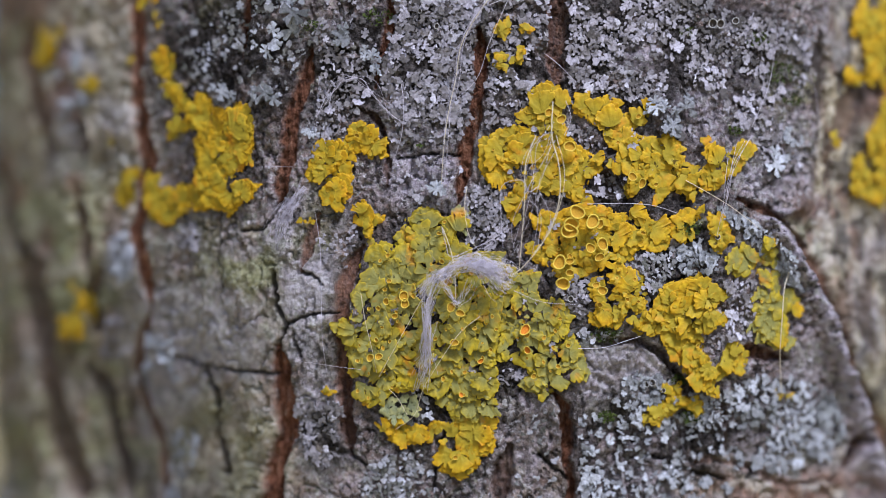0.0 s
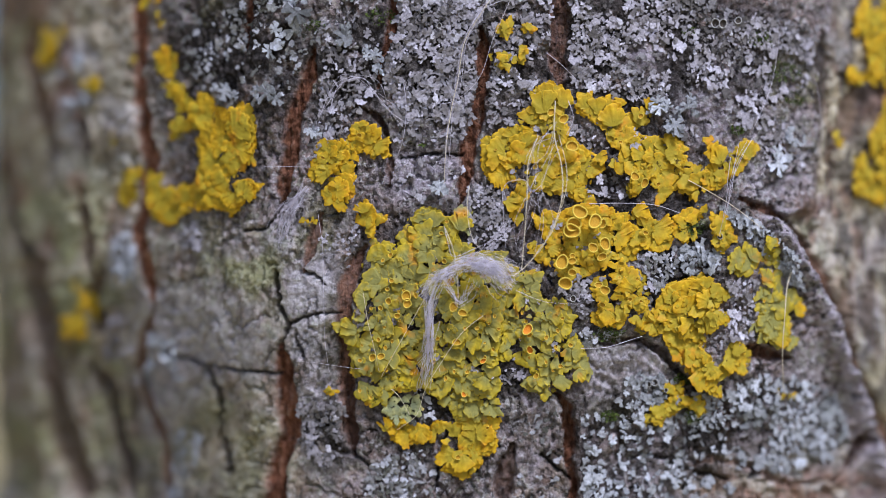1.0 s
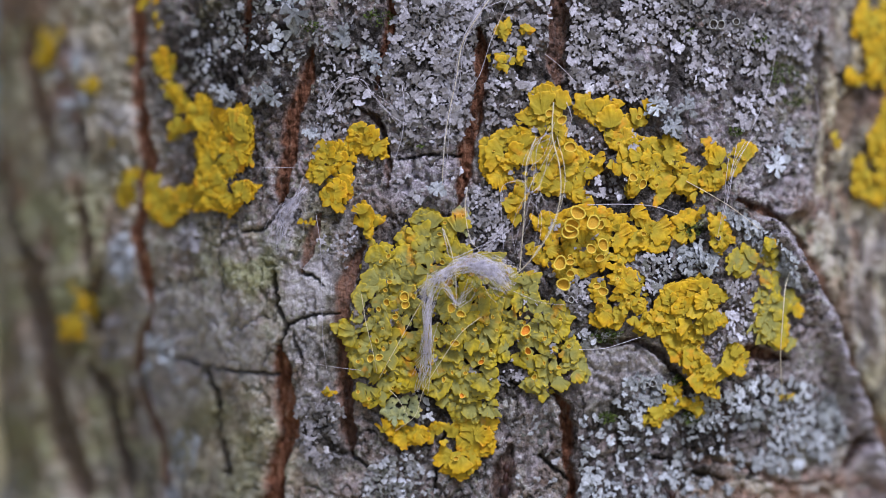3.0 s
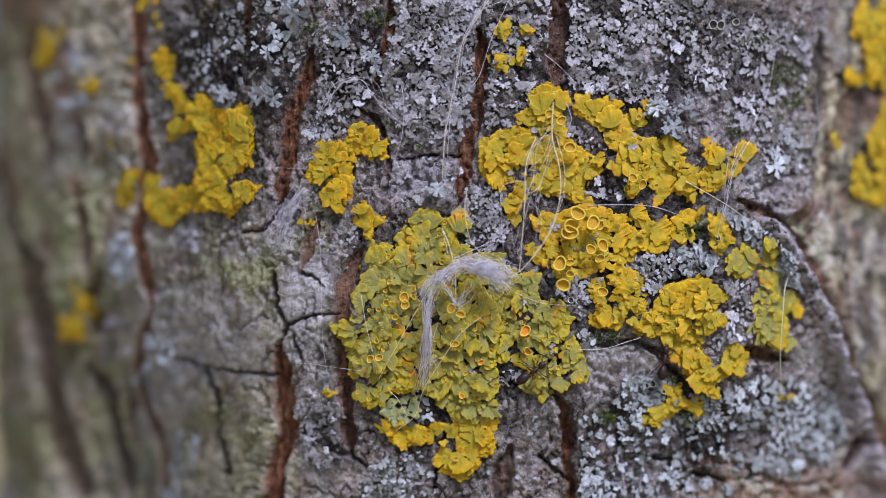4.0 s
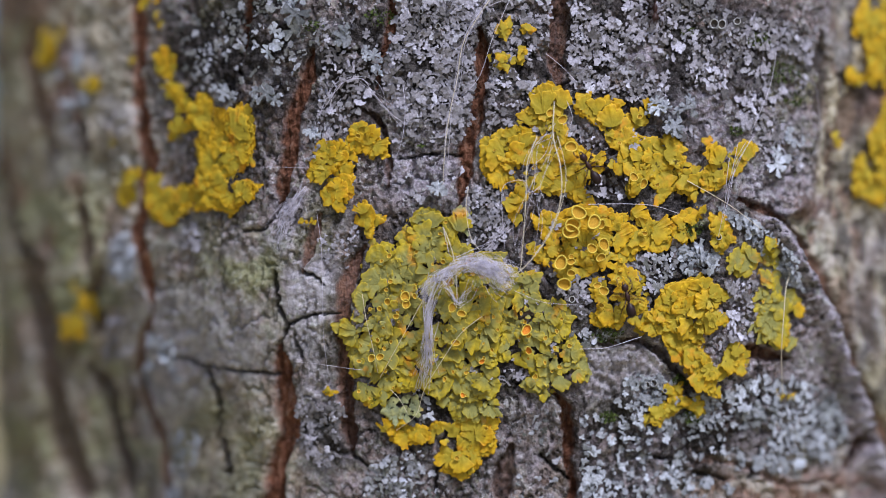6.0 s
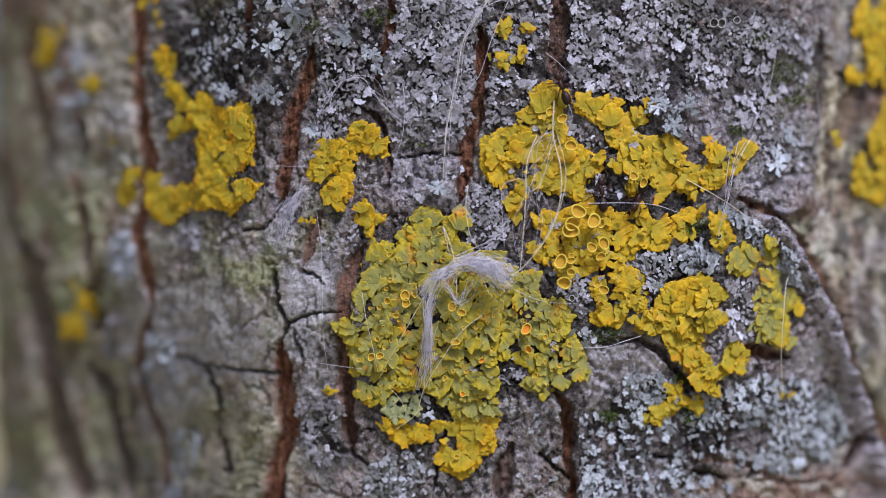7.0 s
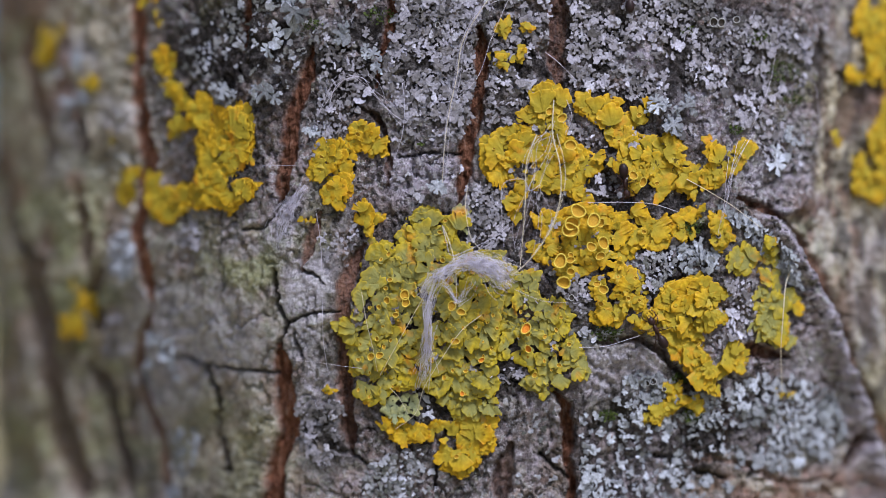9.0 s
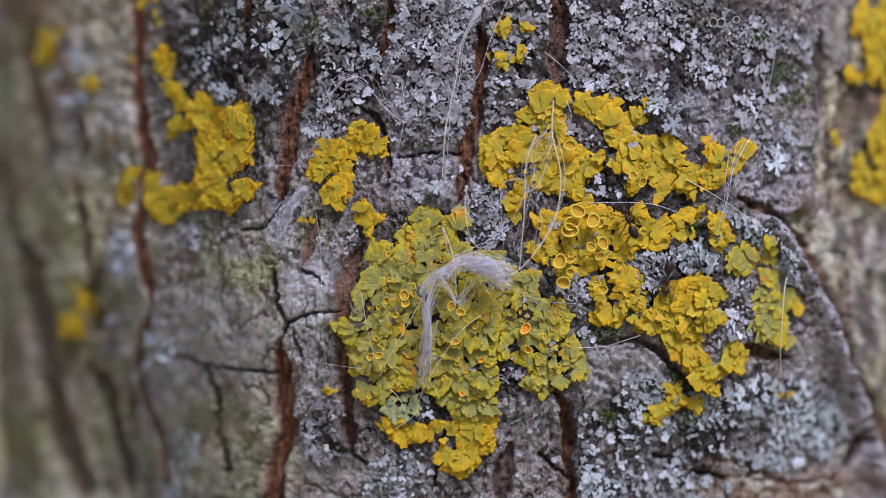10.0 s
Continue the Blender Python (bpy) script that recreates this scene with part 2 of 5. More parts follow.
def inside(u, v, ring):
    hit = np.zeros(np.shape(u), bool)
    for (ax, ay), (bx, by) in zip(ring, ring[1:] + ring[:1]):
        cut = ((ay > v) != (by > v)) & (u < (bx - ax) * (v - ay) / ((by - ay) or 1e-9) + ax)
        hit ^= cut
    return hit


def mesh_from(name, verts, faces, material, smooth_shade=True, attrs=()):
    """A mesh from arrays: verts n x 3, faces m x 3 or m x 4."""
    me = bpy.data.meshes.new(name)
    verts, faces = np.asarray(verts, np.float32), np.asarray(faces, np.int32)
    k = faces.shape[1]
    me.vertices.add(len(verts))
    me.vertices.foreach_set("co", verts.ravel())
    me.loops.add(faces.size)
    me.loops.foreach_set("vertex_index", faces.ravel())
    me.polygons.add(len(faces))
    me.polygons.foreach_set("loop_start", np.arange(0, faces.size, k, dtype=np.int32))
    me.polygons.foreach_set("use_smooth", np.full(len(faces), smooth_shade))
    for key, values in attrs:
        a = me.attributes.new(key, "FLOAT", "POINT")
        a.data.foreach_set("value", np.asarray(values, np.float32))
    me.materials.append(material)
    me.update(calc_edges=True)
    return me


def part(name, me, parent, label=""):
    ob = new(name, me)
    ob.parent = parent
    return tagged(ob, label) if label else ob


def anchor(name, place):
    ob = new(name)
    ob.empty_display_size = 0.002
    ob.matrix_basis = Matrix.Translation(place)
    return ob


# ---- the trunk ----
R = 0.0652
AXIS = Vector((0.0078, R, 0.0))
FISSURES, CRACKS = [], []


def fissure(width, depth, path, rust=1.0):
    FISSURES.append((width, 0.62 * depth, path, rust))


def crack(width, depth, path):
    CRACKS.append((width, depth, path))


fissure(27, 1.2, [(238, -40), (245, 60), (240, 130), (250, 200), (262, 280), (250, 340), (237, 400), (252, 460), (270, 540)])
fissure(20, 1.2, [(270, 545), (246, 600), (242, 650), (265, 720), (292, 800), (300, 920)], 0.7)
fissure(18, 1.2, [(442, -40), (432, 40), (434, 105)])
fissure(32, 1.6, [(556, 88), (543, 145), (517, 200), (511, 260), (501, 320), (498, 362)])
fissure(38, 2.0, [(484, 612), (495, 660), (506, 720), (511, 770), (490, 830), (480, 930)])
fissure(20, 1.6, [(566, 375), (545, 430), (534, 482)], 0.75)
fissure(32, 1.9, [(640, 435), (612, 490), (602, 540), (600, 600), (606, 680), (620, 760), (626, 805)], 0.85)
fissure(20, 1.4, [(694, -40), (695, 30), (685, 75), (670, 100), (668, 155)])
fissure(12, 1.4, [(632, 186), (660, 202), (680, 225), (685, 280), (680, 338)], 0.7)
fissure(28, 1.8, [(850, 50), (856, 120), (846, 180), (831, 240), (822, 300), (811, 365)])
fissure(32, 2.0, [(986, -40), (990, 50), (982, 100), (992, 165)], 0.8)
fissure(20, 1.4, [(975, 690), (1002, 722), (1008, 770), (1004, 810), (1018, 850), (1012, 930)])
fissure(52, 2.4, [(1052, 292), (1085, 325), (1110, 352)], 0.35)
fissure(22, 1.3, [(1302, 352), (1350, 370), (1392, 394)], 0.9)
fissure(42, 3.4, [(1402, 402), (1450, 478), (1484, 560), (1506, 630), (1532, 690), (1560, 745), (1610, 810)], 0.85)
fissure(26, 2.0, [(1504, 500), (1512, 560), (1510, 640)], 0.6)
fissure(24, 1.8, [(1520, 740), (1514, 780), (1500, 815), (1470, 850)], 0.7)
fissure(24, 1.6, [(1288, 645), (1330, 622), (1392, 634)], 0.9)
fissure(13, 1.3, [(1272, 690), (1290, 740), (1284, 800)], 0.5)
fissure(15, 1.6, [(1040, 610), (1130, 600), (1170, 622), (1205, 665), (1240, 705)], 0.4)
fissure(30, 1.8, [(62, 30), (46, 100), (70, 200), (100, 290)], 0.7)
fissure(48, 3.0, [(48, 430), (60, 520), (80, 620), (92, 750), (132, 900)], 0.5)
fissure(24, 1.8, [(222, 650), (230, 720), (226, 770)], 0.4)
fissure(22, 1.8, [(142, 190), (150, 240), (146, 290)], 0.4)
fissure(26, 2.0, [(170, 460), (160, 540), (172, 600)], 0.5)
fissure(34, 2.2, [(150, 640), (185, 700), (190, 780), (220, 900)], 0.3)
fissure(26, 1.8, [(140, 330), (150, 420), (152, 490)], 0.5)
fissure(24, 1.8, [(0, 280), (20, 380), (42, 470)], 0.4)
fissure(50, 2.0, [(1530, 150), (1515, 220), (1495, 262)], 0.6)
fissure(14, 1.0, [(1215, 835), (1250, 815), (1320, 825), (1400, 860), (1470, 850)], 0.6)
fissure(34, 1.8, [(1560, 480), (1550, 560), (1575, 640)], 0.4)
fissure(30, 1.6, [(1450, 60), (1465, 140), (1450, 220)], 0.3)
fissure(40, 1.5, [(905, 790), (895, 840), (890, 900)], 0.6)
crack(6, 1.0, [(500, 362), (484, 386), (468, 404), (428, 412)])
crack(9, 1.1, [(478, 480), (480, 510), (488, 547), (500, 580), (488, 612)])
crack(5, 0.9, [(700, 281), (740, 278), (770, 273), (814, 273)])
crack(5, 0.9, [(506, 573), (525, 562), (550, 556), (592, 556)])
crack(6, 0.8, [(272, 622), (350, 645), (400, 655), (482, 663)])
crack(11, 1.2, [(360, 652), (385, 690), (388, 740), (400, 780), (410, 838)])
crack(5, 0.7, [(880, 667), (905, 673), (930, 683)])
crack(6, 0.9, [(955, 806), (985, 828), (1012, 846)])
crack(6, 0.8, [(616, 800), (640, 812), (662, 832)])
crack(8, 1.0, [(1205, 868), (1228, 838), (1285, 850)])
crack(6, 0.9, [(1120, 812), (1150, 806), (1190, 812)])
crack(5, 0.8, [(536, 482), (556, 490), (570, 502)])
crack(5, 0.7, [(516, 585), (520, 610), (534, 640)])
crack(6, 0.8, [(570, 90), (600, 86), (650, 92), (672, 96)])
crack(7, 0.9, [(1340, 640), (1345, 720), (1352, 800), (1330, 850)])
crack(7, 0.9, [(790, 760), (775, 800), (770, 860), (780, 900)])


def blob(u, v, cu, cv, ru, rv, soft=0.5):
    return 1 - smooth(np.hypot((u - cu) / ru, (v - cv) / rv), 1 - soft, 1 + soft)


def plan_of(x, y, z):
    """Where the plan shows a place."""
    k = -EYE.y / (y - EYE.y)
    return 784 + x * k / U, 441 - (z - Z0) * k / U


def sunken(u, v):
    """How the trunk's cross-section departs from a circle, in mm: its front is flattened, its lower side lies back."""
    return 2.9 * np.exp(-((u - 490) / 170) ** 2) + 1.7 * np.exp(-((u - 1330) / 120) ** 2) - 5.5 * smooth(v, 400, 850) * (1 - smooth(u, 330, 620)) * smooth(u, 20, 240) - 3.0 * smooth(v, 480, 900) * smooth(u, 330, 620)


def relief(u, v):
    """Height of the bark in mm and its surface: rust, painted shade with dark blotches, algae, pale crust, and the
    fissure's number or -1.
    """
    wu = u + 9 * (fbm(u / 38, v / 38, 3) - 0.5) + 14 * (fbm(u / 120, v / 120, 4) - 0.5)
    wv = v + 9 * (fbm(u / 38, v / 38, 6) - 0.5)
    wu = wu + 9 * (fbm(u / 11, v / 11, 13, 3) - 0.5)
    wv = wv + 9 * (fbm(u / 11, v / 11, 14, 3) - 0.5)
    h = 1.5 * (fbm(u / 260, v / 420, 1) - 0.5) + 1.2 * (fbm(u / 60, v / 110, 2) - 0.5)
    worn = 1 - 0.65 * np.maximum(blob(u, v, 430, 560, 150, 150), blob(u, v, 400, 790, 190, 170))
    h = h + worn * (0.8 * (fbm(u / 20, v / 30, 5) - 0.5) + 0.55 * (fbm(u / 8, v / 9, 55, 3) - 0.5))
    ridge = 1 - np.abs(2 * fbm(u / 34, v / 60, 57, 4) - 1)
    h = h - 0.45 * smooth(ridge, 0.9, 1.0)
    d1, d2, who = cells(wu / 15, wv / 17, 21)
    h = h + 0.2 * smooth(d2 - d1, 0.0, 0.3) * (0.2 + who) * smooth(fbm(u / 150, v / 150, 12), 0.35, 0.6)
    h = h - 1.6 * smooth(v, 520, 900) * (1 - smooth(u, 15, 120))
    h = h - 0.8 * smooth(v, 600, 850) * smooth(u, 1015, 1090) * (1 - smooth(u, 1420, 1490))
    h = h + sunken(u, v)
    # the thick plate that ends in a rim, and the lower bark past it
    rim = np.interp(v, [-100, 330, 372, 388, 425, 455, 515, 560, 640, 760, 1000], [1470, 1425, 1412, 1374, 1398, 1422, 1452, 1472, 1500, 1535, 1610])
    h = h - 1.7 * smooth(u, rim - 10, rim + 60) + 0.9 * smooth(u, rim - 60, rim - 8) * (1 - smooth(u, rim - 8, rim + 20)) * smooth(v, 330, 400)
    crest = np.exp(-((u - rim + 20) / 15) ** 2) * smooth(v, 365, 395) * smooth(fbm(u / 30, v / 30, 83), 0.1, 0.4)
    h = h + 1.3 * crest
    rust, shade_blotch, who = np.zeros(u.shape), np.zeros(u.shape), np.full(u.shape, -1)
    nearest = np.full(u.shape, 1e9)
    base = sunken(u, v)
    slab = 1.3 * (fbm(u / 7, v / 40, 31) - 0.5) + 0.5 * (fbm(u / 5, v / 7, 35, 3) - 0.5) + 0.7 * (fbm(u / 30, v / 60, 32) - 0.3)
    lip = 0.8 * smooth(fbm(u / 18, v / 18, 33), 0.4, 0.65)
    frayed = 0.6 + 0.9 * fbm(u / 20, v / 20, 77)
    for k, (w, deep, path, red) in enumerate(FISSURES):
        lo = min(q[0] for q in path) - 90
        hi = max(q[0] for q in path) + 90
        sel = (u > lo) & (u < hi)
        half = 0.5 * w * (0.75 + 0.6 * fbm(u[sel] / 45, v[sel] / 45, 40 + k, 2))
        t = np.full(u.shape, 99.0)
        near, end = along_path(wu[sel], wv[sel], path)
        t[sel] = near / (half * (0.3 + 0.7 * smooth(end, 0, 45)))
        floor = np.minimum(base - deep + slab, h - 0.45 * deep)
        h = np.where(t < 1.5, h + (floor - h) * (1 - smooth(t, 0.55, 1.15)), h)
        h = h + 0.3 * np.exp(-((np.minimum(t, 9) - 1.4) / 0.3) ** 2) * lip
        rust = np.maximum(rust, red * (1 - smooth(t, 0.65, 1.05)))
        # the less red a fissure, the more shade is painted on its floor
        shade_blotch = np.maximum(shade_blotch, (1 - red) * (1 - smooth(t, 0.6, 1.0)))
        who = np.where((t < 0.95) & (t < nearest), k, who)
        nearest = np.minimum(nearest, t)
    for w, deep, path in CRACKS:
        d = to_path(wu, wv, path)
        t = d / (0.5 * w * frayed)
        h = h - deep * (1 - smooth(t, 0.3, 1.2))
        # shade inside the crack, painted into the bark colour
        shade_blotch = np.maximum(shade_blotch, 0.8 * (1 - smooth(t, 0.5, 1.1)))
    green = np.maximum.reduce([0.75 * blob(u, v, 560, 470, 60, 110), 0.8 * blob(u, v, 430, 480, 90, 70), 0.5 * blob(u, v, 380, 560, 120, 80),
                               0.85 * blob(u, v, 60, 600, 170, 360), 0.6 * (1 - smooth(u, 20, 90)), 0.7 * blob(u, v, 1450, 430, 25, 60), 0.7 * blob(u, v, 1400, 150, 60, 70), 0.8 * blob(u, v, 1080, 735, 45, 25),
                               0.7 * blob(u, v, 400, 30, 60, 50), 0.6 * blob(u, v, 370, 800, 150, 120), 0.6 * blob(u, v, 210, 760, 120, 160), 0.8 * blob(u, v, 1080, 600, 60, 22), 0.6 * blob(u, v, 1440, 760, 60, 110),
                               0.6 * blob(u, v, 330, 420, 90, 40), 0.8 * blob(u, v, 1220, 400, 40, 30), 0.5 * blob(u, v, 1540, 620, 80, 120)])
    green = green * smooth(fbm(u / 40, v / 40, 51), 0.32, 0.62)
    pale = np.maximum.reduce([0.9 * blob(u, v, 340, 595, 130, 75), 0.8 * blob(u, v, 290, 680, 70, 80), 1.0 * blob(u, v, 545, 520, 55, 75), 1.0 * blob(u, v, 745, 310, 85, 60),
                              0.95 * blob(u, v, 1262, 185, 80, 75), 0.8 * blob(u, v, 1130, 110, 40, 30), 0.9 * blob(u, v, 505, 390, 30, 70), 0.85 * blob(u, v, 1095, 655, 100, 50), 0.5 * blob(u, v, 1160, 800, 160, 100), 0.5 * blob(u, v, 1390, 740, 120, 120), 0.7 * blob(u, v, 945, 770, 55, 100), 0.8 * blob(u, v, 1360, 325, 60, 35),
                              0.8 * blob(u, v, 1420, 520, 45, 70), 0.9 * blob(u, v, 550, 640, 45, 90), 0.6 * blob(u, v, 210, 190, 40, 60),
                              0.6 * blob(u, v, 640, 640, 60, 50), 0.5 * blob(u, v, 220, 440, 40, 60), 0.5 * blob(u, v, 1360, 330, 60, 30), 0.9 * blob(u, v, 1480, 760, 30, 50), 0.7 * blob(u, v, 1455, 700, 40, 80), 0.9 * blob(u, v, 1548, 580, 35, 80),
                              0.5 * blob(u, v, 1475, 430, 30, 70), 0.5 * blob(u, v, 1545, 430, 50, 50), 0.7 * blob(u, v, 1530, 860, 40, 50), 0.8 * blob(u, v, 120, 250, 35, 120), 0.7 * blob(u, v, 130, 130, 40, 60)])
    pale = np.maximum(pale * smooth(fbm(u / 55, v / 70, 61), 0.3, 0.6), np.minimum(1, 1.4 * crest)) * (1 - rust)
    beige = np.maximum.reduce([1.0 * smooth(u, rim + 5, rim + 50), 0.7 * (1 - smooth(u, 130, 330)) * (1 - 0.5 * smooth(v, 480, 620)), 0.8 * blob(u, v, 1260, 840, 80, 40), 0.8 * blob(u, v, 1410, 860, 100, 30),
                               0.6 * blob(u, v, 950, 800, 60, 110), 0.5 * blob(u, v, 380, 800, 110, 120)]) * smooth(fbm(u / 60, v / 90, 87), 0.25, 0.5)
    # bark under crowded lobes: shade of their gaps painted in, with dark mottling
    dim = np.maximum.reduce([blob(u, v, 620, 110, 170, 110), blob(u, v, 420, 100, 170, 130), blob(u, v, 780, 110, 110, 130), blob(u, v, 1160, 90, 260, 140),
                             blob(u, v, 1150, 790, 170, 120), blob(u, v, 800, 580, 260, 240), blob(u, v, 1120, 400, 190, 190), 0.8 * blob(u, v, 1380, 740, 90, 80), 0.5 * blob(u, v, 300, 860, 170, 60), 0.35 * blob(u, v, 380, 740, 60, 60),
                             blob(u, v, 400, 270, 60, 100), blob(u, v, 920, 100, 70, 140), blob(u, v, 570, 770, 60, 70)])
    shade_blotch = np.maximum(shade_blotch, 0.95 * dim * smooth(fbm(u / 30, v / 30, 71), 0.25, 0.5) * (1 - rust) * (1 - 0.8 * pale))
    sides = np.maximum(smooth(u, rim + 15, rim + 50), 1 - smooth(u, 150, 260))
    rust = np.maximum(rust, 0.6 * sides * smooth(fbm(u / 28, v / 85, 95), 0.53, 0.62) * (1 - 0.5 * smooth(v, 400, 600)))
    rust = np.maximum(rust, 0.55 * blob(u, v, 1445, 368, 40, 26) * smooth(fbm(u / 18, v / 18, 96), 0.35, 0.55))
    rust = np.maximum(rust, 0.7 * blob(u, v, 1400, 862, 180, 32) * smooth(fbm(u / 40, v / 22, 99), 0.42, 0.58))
    shade_blotch = np.maximum(shade_blotch, 0.35 * sides * smooth(fbm(u / 20, v / 70, 97), 0.56, 0.66))
    shade_blotch = np.maximum(shade_blotch, 0.75 * smooth(u, rim + 20, rim + 50) * smooth(fbm(u / 16, v / 50, 98), 0.53, 0.62))
    calm = np.maximum.reduce([0.85 * (1 - smooth(u, 230, 340)), 0.7 * smooth(u, rim + 5, rim + 35), 0.75 * blob(u, v, 430, 560, 150, 150), 0.75 * blob(u, v, 400, 790, 190, 170),
                              0.7 * blob(u, v, 560, 540, 70, 150), 0.6 * blob(u, v, 1095, 650, 90, 50), 0.6 * blob(u, v, 1380, 850, 220, 50)])
    return h, rust, shade_blotch, green * (1 - rust), pale, beige, who, calm


STEP = 0.00017
T0, T1 = radians(-112), radians(72)
NT, NZ = int((T1 - T0) * R / STEP), int(0.062 / STEP)
th = np.linspace(T0, T1, NT)
zz = np.linspace(Z0 - 0.031, Z0 + 0.031, NZ)
TH, ZZ = np.meshgrid(th, zz)
PU, PV = plan_of(AXIS.x + R * np.sin(TH), AXIS.y - R * np.cos(TH), ZZ)
REAL = R + sunken(PU, PV) / 1000
PU, PV = plan_of(AXIS.x + REAL * np.sin(TH), AXIS.y - REAL * np.cos(TH), ZZ)
PU = np.where(TH < -1.35, PU - 700 * (-1.35 - TH), PU)
HEIGHT, RUST, SHADE_BLOTCH, ALGAE, PALE, BEIGE, WHO, CALM = relief(PU, PV)
edge = np.minimum.reduce([smooth(TH, T0, T0 + 0.1), 1 - smooth(TH, T1 - 0.1, T1), smooth(ZZ, zz[0], zz[0] + 0.003), 1 - smooth(ZZ, zz[-1] - 0.003, zz[-1])])
HEIGHT = HEIGHT * edge


def reach_to(u, v, r):
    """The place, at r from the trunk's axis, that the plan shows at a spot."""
    dx, dy, dz = (u - 784) * U, -EYE.y, (441 - v) * U
    ox, oy = EYE.x - AXIS.x, EYE.y - AXIS.y
    a, b, c = dx * dx + dy * dy, ox * dx + oy * dy, ox * ox + oy * oy - r * r
    s = (-b - math.sqrt(max(b * b - a * c, 0.0))) / a
    return Vector((EYE.x + s * dx, EYE.y + s * dy, Z0 + s * dz))


def bark_height(u, v):
    """Angle on the trunk, height over the ground and relief in mm under a spot of the plan."""
    x, y, z = reach_to(u, v, R + float(sunken(u, v)) / 1000)
    t = math.atan2(x - AXIS.x, AXIS.y - y)
    i = min(max((t - T0) / (T1 - T0) * (NT - 1), 1), NT - 2)
    j = min(max((z - zz[0]) / (zz[-1] - zz[0]) * (NZ - 1), 1), NZ - 2)
    return t, z, HEIGHT[int(j), int(i)]


def spot(u, v, lift=0.0):
    """The place lift mm above the bark at a spot of the plan."""
    t, z, h = bark_height(u, v)
    return reach_to(u, v, R + (h + lift) / 1000)


def level(u, v, lift, reach=14):
    """As spot(), over the mean height of the bark round it."""
    hs = [bark_height(u + a, v + b)[2] for a, b in ((0, 0), (reach, 0), (-reach, 0), (0, reach), (0, -reach))]
    t, z, h = bark_height(u, v)
    return reach_to(u, v, R + (max(sum(hs) / 5, h - 0.2) + lift) / 1000)


def frame_at(u, v, turn, pitch=0.0, bank=0.0):
    """Axes on the bark: x along the plan's direction turn (degrees, 0 right, 90 up), z away from the bark."""
    t, z, h = bark_height(u, v)
    out = Vector((math.sin(t), -math.cos(t), 0))
    side = Vector((math.cos(t), math.sin(t), 0))
    m = Matrix((side, Vector((0, 0, 1)), out)).transposed()
    return (m @ Euler((0, 0, radians(turn))).to_matrix() @ Euler((0, -radians(pitch), 0)).to_matrix() @ Euler((radians(bank), 0, 0)).to_matrix())


tree = tagged(anchor("tree", (AXIS.x, AXIS.y, 0)), "living tree with grey fissured bark overgrown by lichens", "tree")


def build_bark():
    rad = R + HEIGHT / 1000
    verts = np.stack([rad * np.sin(TH), -rad * np.cos(TH), ZZ], -1).reshape(-1, 3)
    idx = np.arange(NT * NZ).reshape(NZ, NT)
    quads = np.stack([idx[:-1, :-1], idx[:-1, 1:], idx[1:, 1:], idx[1:, :-1]], -1)
    label = WHO[:-1, :-1].copy()
    cu = PU[:-1, :-1]
    cv = PV[:-1, :-1]
    # plates: the bands of bark between the long fissures, broken across by the cracks
    walls = [lambda v: 60 + 0.05 * v, lambda v: 160 + 0.05 * v, lambda v: 255 + 0.02 * v, lambda v: 505 - 0.02 * v, lambda v: 620 + 0 * v,
             lambda v: 690 + 0 * v, lambda v: 840 - 0.04 * v, lambda v: 985 + 0.03 * v, lambda v: 1270 + 0.02 * v, lambda v: 1440 + 0.1 * v]
    band = sum((cu > w(cv)).astype(int) for w in walls)
    split = np.array([500, 640, 480, 640, 560, 330, 270, 650, 610, 380, 450])[band]
    plate = 100 + band * 2 + (cv > split + 25 * (fbm(cu / 60, cv / 60, 91) - 0.5))
    label = np.where(label >= 0, label, plate)
    data = [("rust", RUST.ravel()), ("shade_blotch", SHADE_BLOTCH.ravel()), ("algae", ALGAE.ravel()), ("pale", PALE.ravel()), ("tan", BEIGE.ravel()), ("calm", CALM.ravel())]
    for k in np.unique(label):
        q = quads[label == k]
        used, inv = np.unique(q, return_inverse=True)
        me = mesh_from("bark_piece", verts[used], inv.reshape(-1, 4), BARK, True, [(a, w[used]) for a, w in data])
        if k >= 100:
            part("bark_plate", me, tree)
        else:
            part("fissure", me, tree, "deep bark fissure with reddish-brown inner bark")


